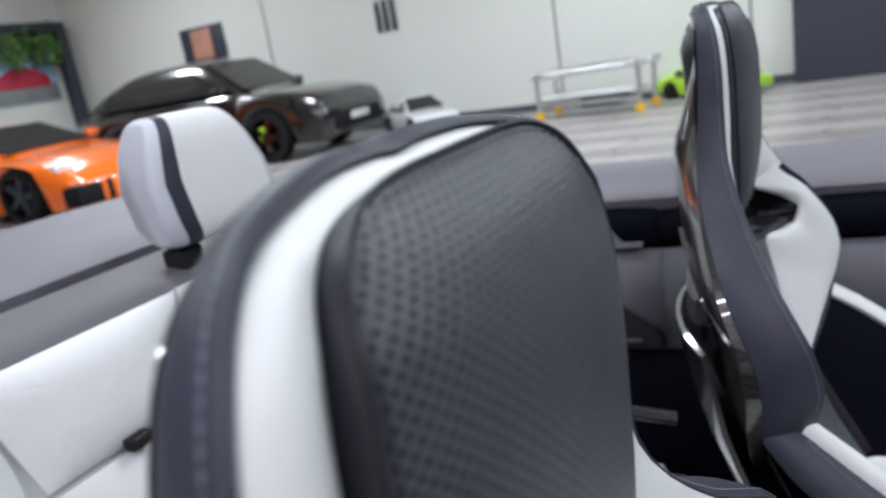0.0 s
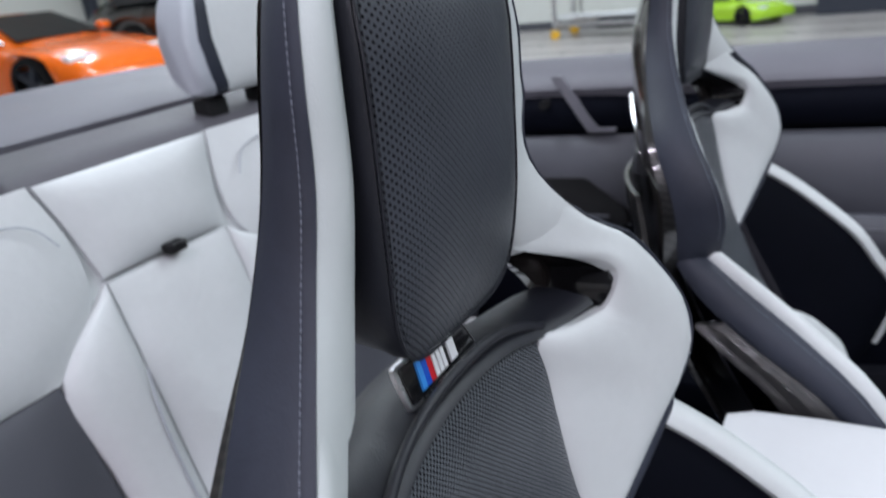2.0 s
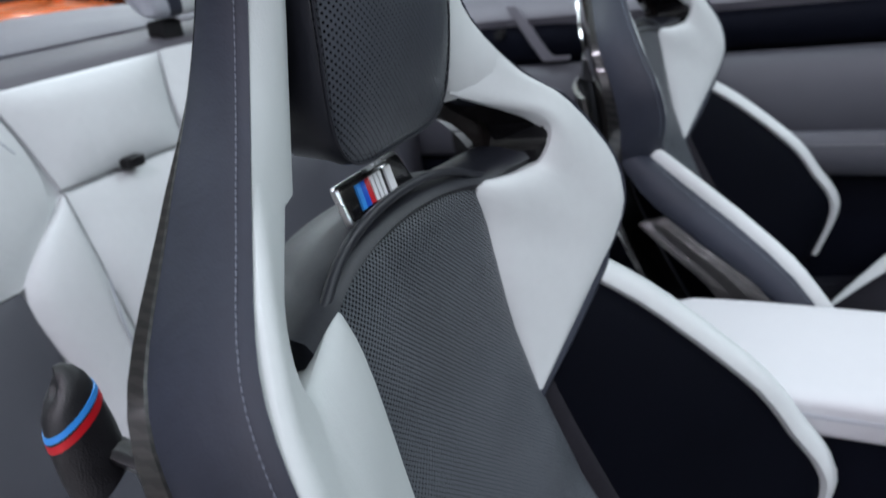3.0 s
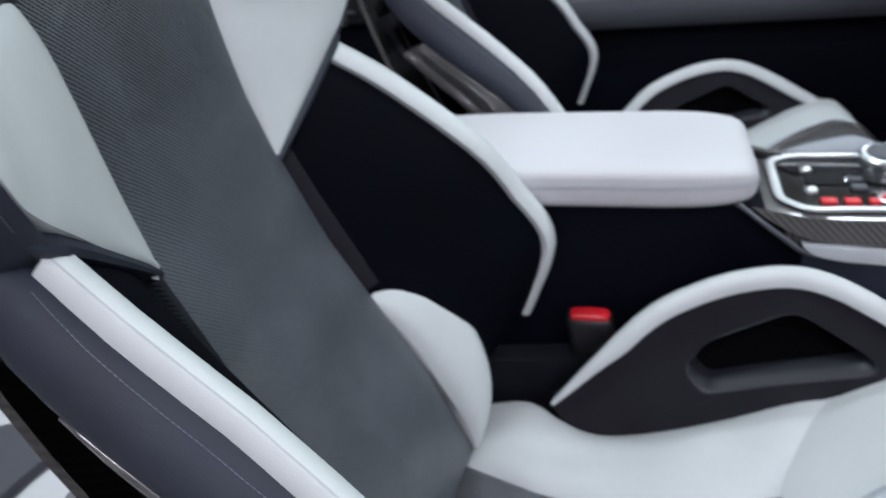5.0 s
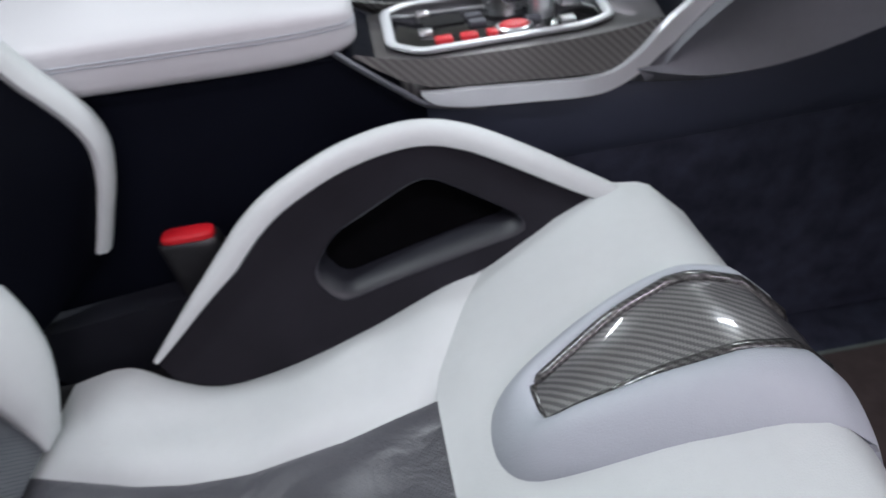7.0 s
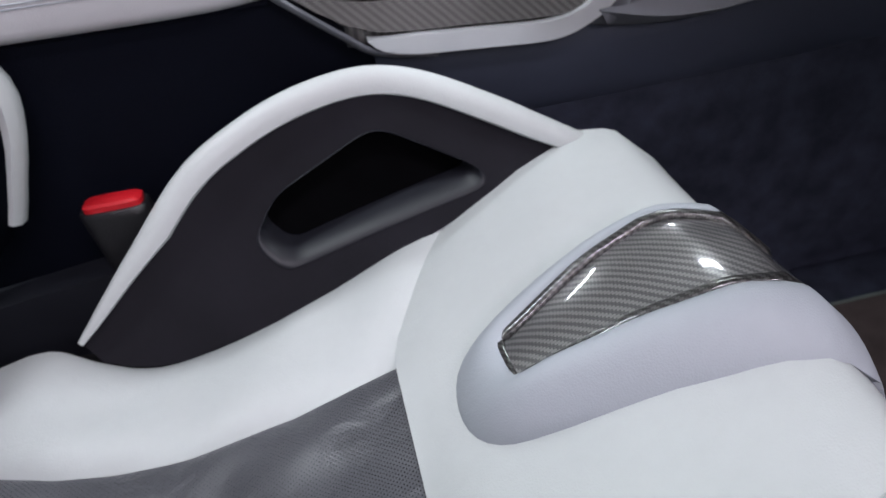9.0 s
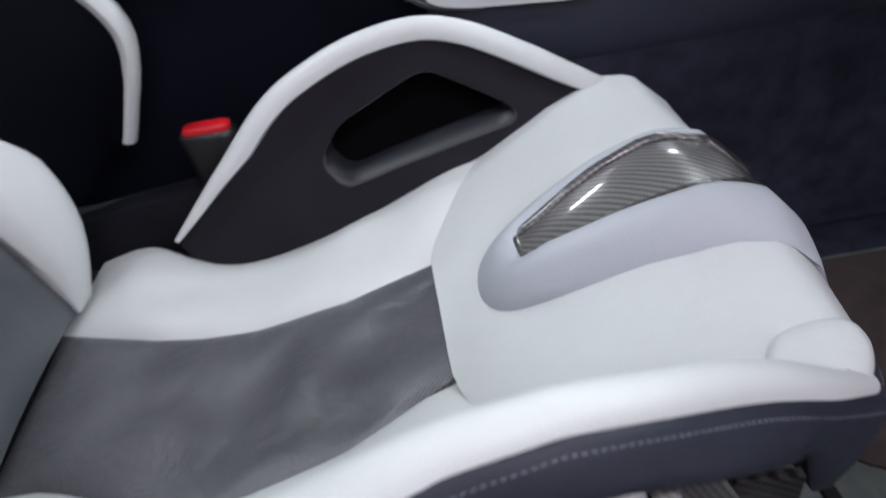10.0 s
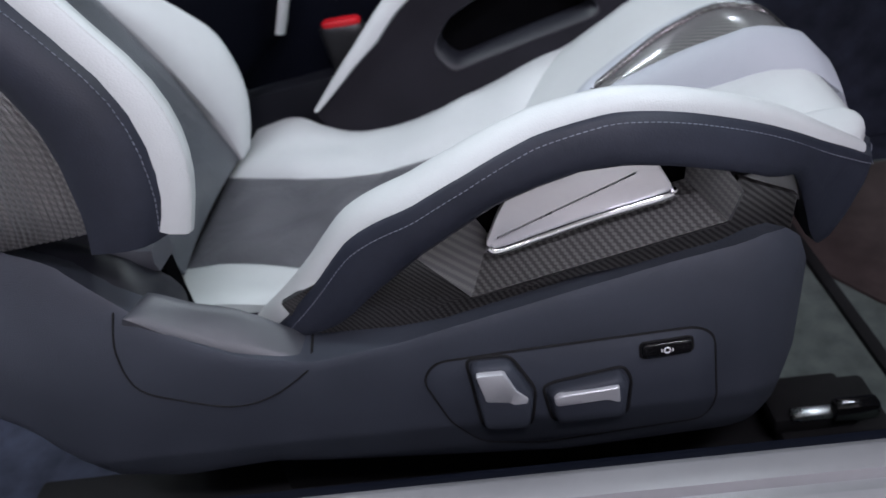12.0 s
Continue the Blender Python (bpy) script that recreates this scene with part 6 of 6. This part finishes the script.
def build_parked_car(name, label, at, heading, paint, rim_m, stations, glass, half, wheels, lamps, group="parked cars"):
    """A car along +x. stations: x, sill height, shoulder height, top height, width share, roof share."""
    car = thing(name, label, "car", group=group)
    car.matrix_basis = Matrix.Translation(at) @ pose(0, 0, 0, 0, 0, heading)
    rings = []
    for x, lo, sh, top, w, rw in curve(stations, 57):
        arch = 0.0
        for wx, wr in ((wheels[0], wheels[2]), (wheels[1], wheels[2])):
            if abs(x - wx) < wr * 1.15:
                arch = max(arch, math.sqrt(max(0, (wr * 1.15) ** 2 - (x - wx) ** 2)) + wheels[2] - lo)
        sill = min(lo + max(0, arch), sh - 0.05)
        hw = half * w
        rings.append([V(x, -hw * 0.96, sill), V(x, -hw, sill + (sh - sill) * 0.5), V(x, -hw * 0.97, sh - 0.03), V(x, -hw * 0.9, sh), V(x, -(hw * 0.9 + half * rw) / 2 - 0.03, (sh + top) / 2), V(x, -half * rw, top - 0.02), V(x, -half * rw * 0.88, top + 0.004), V(x, -half * rw * 0.5, top + 0.022), V(x, half * rw * 0.5, top + 0.022), V(x, half * rw * 0.88, top + 0.004), V(x, half * rw, top - 0.02), V(x, (hw * 0.9 + half * rw) / 2 + 0.03, (sh + top) / 2), V(x, hw * 0.9, sh), V(x, hw * 0.97, sh - 0.03), V(x, hw, sill + (sh - sill) * 0.5), V(x, hw * 0.96, sill), V(x, hw * 0.5, lo), V(x, -hw * 0.5, lo)])
    body = part("body", loft(rings), paint, car, sharp=60)
    for side in (-1, 1):
        pts = [(x, y * side, z) for x, y, z in glass]
        bm = bmesh.new()
        lo = [V(p) for p in pts]
        loft([[q + V(0, 0.012 * side, 0.004) for q in lo], [q - V(0, 0.02 * side, 0) for q in lo]], bm=bm)
        part("side_window", bm, GLASS, car, "dark tinted side window")
        for wx in wheels[:2]:
            wheel_of(car, wx, side * (half - 0.12), wheels[2], wheels[2], 0.24, rim_m)
        lx, ly, lz, lw, lh = lamps
        part("headlamp", box((lx - 0.16, side * ly - lw / 2, lz - lh / 2), (lx, side * ly + lw / 2, lz + lh / 2), min(lh, lw) * 0.3), LENS, car, "clear headlamp")
    return car, body


def build_orange_car():
    st = ((-2.25, 0.30, 0.78, 0.82, 0.86, 0.70), (-2.0, 0.18, 0.86, 0.92, 0.97, 0.62), (-1.2, 0.14, 0.90, 1.06, 1.0, 0.50), (-0.4, 0.13, 0.86, 1.155, 0.97, 0.48), (0.2, 0.13, 0.80, 1.13, 0.95, 0.50), (0.95, 0.13, 0.78, 0.82, 0.98, 0.66), (1.6, 0.12, 0.70, 0.72, 0.99, 0.70), (2.05, 0.12, 0.56, 0.58, 0.94, 0.70), (2.25, 0.14, 0.42, 0.44, 0.86, 0.66))
    car, body = build_parked_car("orange_sports_car", "glossy orange low sports car parked on the tiles", (-9.95, 5.85, 0), 5, ORANGE, PLASTIC, st, ((-0.9, 0.60, 1.02), (0.3, 0.56, 1.06), (0.82, 0.78, 0.84), (-0.6, 0.86, 0.86)), 0.96, (-1.28, 1.33, 0.345), (2.0, 0.66, 0.60, 0.42, 0.10))
    wind = [V(0.92, 0.66, 0.835), V(0.92, -0.66, 0.835), V(0.24, -0.47, 1.145), V(0.24, 0.47, 1.145)]
    part("windscreen", loft([wind, [p + V(0.03, 0, 0.03) for p in wind]]), GLASS, car, "dark windscreen")
    for s in (-1, 1):
        part("air_intake", box((1.98, s * 0.62 - 0.29, 0.14), (2.285, s * 0.62 + 0.26, 0.40), 0.05), RUBBER, car, "black front air intake")
        part("intake_blade", box((2.1, s * 0.52 - 0.035, 0.15), (2.295, s * 0.52 + 0.035, 0.40), 0.01), ORANGE, car)
        part("mirror", box((0.55, s * 0.98 - 0.09, 0.86), (0.70, s * 0.98 + 0.09, 0.97), 0.04), ORANGE, car)
    part("front_lip", box((1.9, -0.9, 0.09), (2.3, 0.9, 0.13), 0.02), RUBBER, car)


def build_black_car():
    st = ((-2.55, 0.45, 0.95, 1.0, 0.9, 0.72), (-2.2, 0.28, 1.05, 1.25, 0.98, 0.66), (-1.4, 0.25, 1.08, 1.55, 1.0, 0.62), (-0.5, 0.25, 1.07, 1.64, 0.98, 0.62), (0.3, 0.25, 1.05, 1.58, 0.98, 0.62), (1.15, 0.25, 1.03, 1.10, 1.0, 0.74), (1.9, 0.24, 0.98, 1.02, 0.99, 0.76), (2.4, 0.24, 0.86, 0.90, 0.93, 0.74), (2.55, 0.28, 0.68, 0.70, 0.86, 0.7))
    car, body = build_parked_car("black_suv", "glossy black sporty utility car with dark windows", (-8.85, 9.05, 0), 3, BLACKPAINT, BLACKPAINT, st, ((-1.7, 0.70, 1.38), (0.1, 0.66, 1.52), (0.95, 0.86, 1.14), (-1.9, 0.94, 1.12)), 1.0, (-1.5, 1.5, 0.39), (2.42, 0.68, 0.80, 0.40, 0.11))
    wind = [V(1.1, 0.74, 1.11), V(1.1, -0.74, 1.11), V(0.34, -0.60, 1.585), V(0.34, 0.60, 1.585)]
    part("windscreen", loft([wind, [p + V(0.03, 0, 0.03) for p in wind]]), GLASS, car, "dark windscreen")
    part("grille", box((2.4, -0.7, 0.34), (2.58, 0.7, 0.62), 0.05), RUBBER, car, "black front grille")
    part("number_plate", box((2.57, -0.26, 0.46), (2.60, 0.26, 0.57), 0.005), WHITEPAINT, car, "blank pale plate")
    for s in (-1, 1):
        part("brake_caliper", box((1.36, s * 0.86 - 0.1, 0.30), (1.46, s * 0.86 + 0.1, 0.55), 0.02), LIME, car, "lime brake caliper")
        part("mirror", box((0.75, s * 1.03 - 0.1, 1.08), (0.92, s * 1.03 + 0.1, 1.22), 0.05), BLACKPAINT, car)


SMALL = ((-2.2, 0.35, 0.72, 0.76, 0.88, 0.7), (-1.6, 0.2, 0.84, 0.98, 0.98, 0.62), (-0.6, 0.18, 0.86, 1.30, 0.97, 0.56), (0.2, 0.18, 0.84, 1.28, 0.97, 0.56), (0.95, 0.18, 0.82, 0.86, 0.98, 0.7), (1.8, 0.18, 0.72, 0.75, 0.96, 0.72), (2.2, 0.24, 0.52, 0.54, 0.86, 0.68))
SMALL_GLASS = ((-1.1, 0.62, 1.10), (0.1, 0.58, 1.22), (0.8, 0.84, 0.90), (-1.0, 0.88, 0.90))


def build_others():
    for name, label, at, head, paint, size in (("ride_on_car", "small dark and white ride-on car by the wall", (-5.9, 10.3, 0), -40, WHITEPAINT, 0.42), ("toy_car", "small lime green ride-on car by the wall", (-1.40, 10.75, 0), -35, LIME, 0.36)):
        car, body = build_parked_car(name, label, at, head, paint, BLACKPAINT, SMALL, SMALL_GLASS, 0.93, (-1.3, 1.35, 0.33), (2.12, 0.62, 0.62, 0.36, 0.10))
        car.matrix_basis = car.matrix_basis @ Matrix.Scale(size, 4)
        wind = [V(0.93, 0.70, 0.87), V(0.93, -0.70, 0.87), V(0.24, -0.54, 1.295), V(0.24, 0.54, 1.295)]
        part("windscreen", loft([wind, [p + V(0.03, 0, 0.03) for p in wind]]), GLASS, car, "dark windscreen")


def build_trolley():
    """A wheeled tubular stand by the wall."""
    ob = thing("wheeled_trolley", "silver tubular trolley on yellow casters", "trolley", base=Matrix())
    ob.matrix_basis = Matrix.Translation((-2.85, 10.05, 0)) @ pose(0, 0, 0, 0, 0, -8)
    for y in (-0.3, 0.3):
        for x in (-0.75, 0.75):
            part("post", tube([V(x, y, 0.12), V(x, y, 0.62)], 0.035, 10), SILVER, ob, "silver upright")
            wheel = part("caster", loft([[V(x + 0.07 * q * math.cos(a), y + h, 0.07 + 0.07 * q * math.sin(a)) for a in np.linspace(0, math.tau, 17)[:-1]] for q, h in ((0.6, -0.025), (1, -0.02), (1, 0.02), (0.6, 0.025))]), YELLOW, ob, "yellow caster")
        part("top_rail", tube([V(-0.8, y, 0.62), V(0, y, 0.64), V(0.85, y, 0.66)], 0.045, 10), SILVER, ob, "silver top rail")
        part("low_rail", tube([V(-0.75, y, 0.2), V(0.75, y, 0.2)], 0.03, 8), SILVER, ob)
    part("tray", box((-0.7, -0.28, 0.28), (0.7, 0.28, 0.33), 0.01), WHITEPAINT, ob, "pale tray")
    part("cushion", box((-0.15, -0.25, 0.12), (0.45, 0.25, 0.26), 0.03), GREY_TRIM, ob, "grey pad")


def build_cabinet():
    ob = thing("wall_cabinet", "dark grey slim cabinet against the wall", "cabinet", base=Matrix())
    part("body", box((-1.62, 10.6, 0.0), (-1.25, 11.0, 0.75), 0.01), GREY_TRIM, ob)
    part("door", box((-1.60, 10.58, 0.03), (-1.27, 10.6, 0.72), 0.004), WALL_DARK, ob)


def build_poster(at, turn, w, h, m_sky, m_low, m_car, label):
    ob = thing("wall_poster", label, "poster")
    ob.matrix_basis = Matrix.Translation(at) @ pose(0, 0, 0, 0, 0, turn)
    part("panel", box((-w / 2, -0.05, -h / 2), (w / 2, 0, h / 2), 0.01), m_sky, ob, "pale blue upper half")
    part("picture_ground", box((-w / 2 + 0.02, -0.056, -h / 2 + 0.02), (w / 2 - 0.02, -0.046, -h * 0.18), 0.002), m_low, ob)
    shape = rounded(((-w * 0.4, -h * 0.22), (-w * 0.38, 0.0), (-w * 0.15, h * 0.16), (w * 0.12, h * 0.16), (w * 0.38, -0.02), (w * 0.4, -h * 0.22)), 0.08, 4)
    part("picture_car", plate(shape, lambda a, b, d: V(a, -0.062 - d, b), 0.012, 0.002), m_car, ob, "red car shape")
    return ob


SKY_PRINT = mat("pale_blue_print", (0.25, 0.45, 0.62), 0.5, vary=0.2, scale=1.5)
GROUND_PRINT = mat("grey_print", (0.18, 0.2, 0.2), 0.5, vary=0.2, scale=2)
RED_PRINT = mat("red_print", (0.42, 0.02, 0.05), 0.5, vary=0.2, scale=2)
SKIN_PRINT = mat("warm_print", (0.42, 0.2, 0.14), 0.5, vary=0.25, scale=2)


def build_plant(at, seed, spread):
    """A hanging plant: a thin branch with many leaves."""
    rnd = random.Random(seed)
    ob = thing("hanging_plant", "green trailing plant hung along the beam", "plant", at, "hanging plants", base=Matrix())
    stems = bmesh.new()
    leaves = bmesh.new()
    for k in range(9):
        x = rnd.uniform(-spread, spread)
        path = [V(0, x, 0.06)]
        for i in range(5):
            path.append(path[-1] + V(rnd.uniform(-0.12, 0.12), rnd.uniform(-0.12, 0.12), -rnd.uniform(0.04, 0.16)))
        tube(path, 0.012, 5, stems)
        for p in path:
            for q in range(7):
                c = p + V(rnd.gauss(0, 0.12), rnd.gauss(0, 0.12), rnd.gauss(0, 0.09))
                d = V(rnd.gauss(0, 1), rnd.gauss(0, 1), rnd.gauss(-0.3, 1)).normalized()
                n = d.cross(V(rnd.gauss(0, 1), rnd.gauss(0, 1), rnd.gauss(0, 1))).normalized()
                s = rnd.uniform(0.06, 0.12)
                vs = [leaves.verts.new(c + d * s * a + n * s * b + d.cross(n) * s * e) for a, b, e in ((-1, 0, 0), (0, 0.45, 0.1), (1, 0, 0), (0, -0.45, 0.1))]
                leaves.faces.new(vs)
    part("stem", stems, GROUND_PRINT, ob)
    part("foliage", leaves, LEAF, ob, "small green leaves")


def build_showroom_things():
    build_orange_car()
    build_black_car()
    build_others()
    build_trolley()
    build_cabinet()
    build_poster((-15.58, 10.15, 2.15), 90, 1.6, 1.15, SKY_PRINT, GROUND_PRINT, RED_PRINT, "wall poster with a red car on pale blue")
    sign = thing("wall_sign", "dark wall sign with a warm picture", "sign")
    sign.matrix_basis = FAR_WALL @ Matrix.Translation((-11.3, 0.0, 2.12))
    part("board", box((-0.6, -0.06, -0.32), (0.6, 0.0, 0.36), 0.02), WALL_DARK, sign, "dark board")
    part("picture", box((-0.28, -0.075, -0.28), (0.28, -0.055, 0.30), 0.004), SKIN_PRINT, sign, "warm toned picture")
    beam = thing("portal_beam", "dark portal beam along the wall", "beam", kind="structure", base=Matrix())
    part("beam_body", box((-15.4, 7.5, 3.0), (-15.1, 11.0, 3.22), 0.02), WALL_DARK, beam)
    part("beam_post", box((-15.4, 10.98, 0.0), (-15.1, 11.2, 3.22), 0.02), WALL_DARK, beam)
    for k, y in enumerate((8.6, 9.6, 10.6)):
        build_plant((-15.2, y, 2.95), 20 + k, 0.5)


build_showroom_things()
tiled_floor()
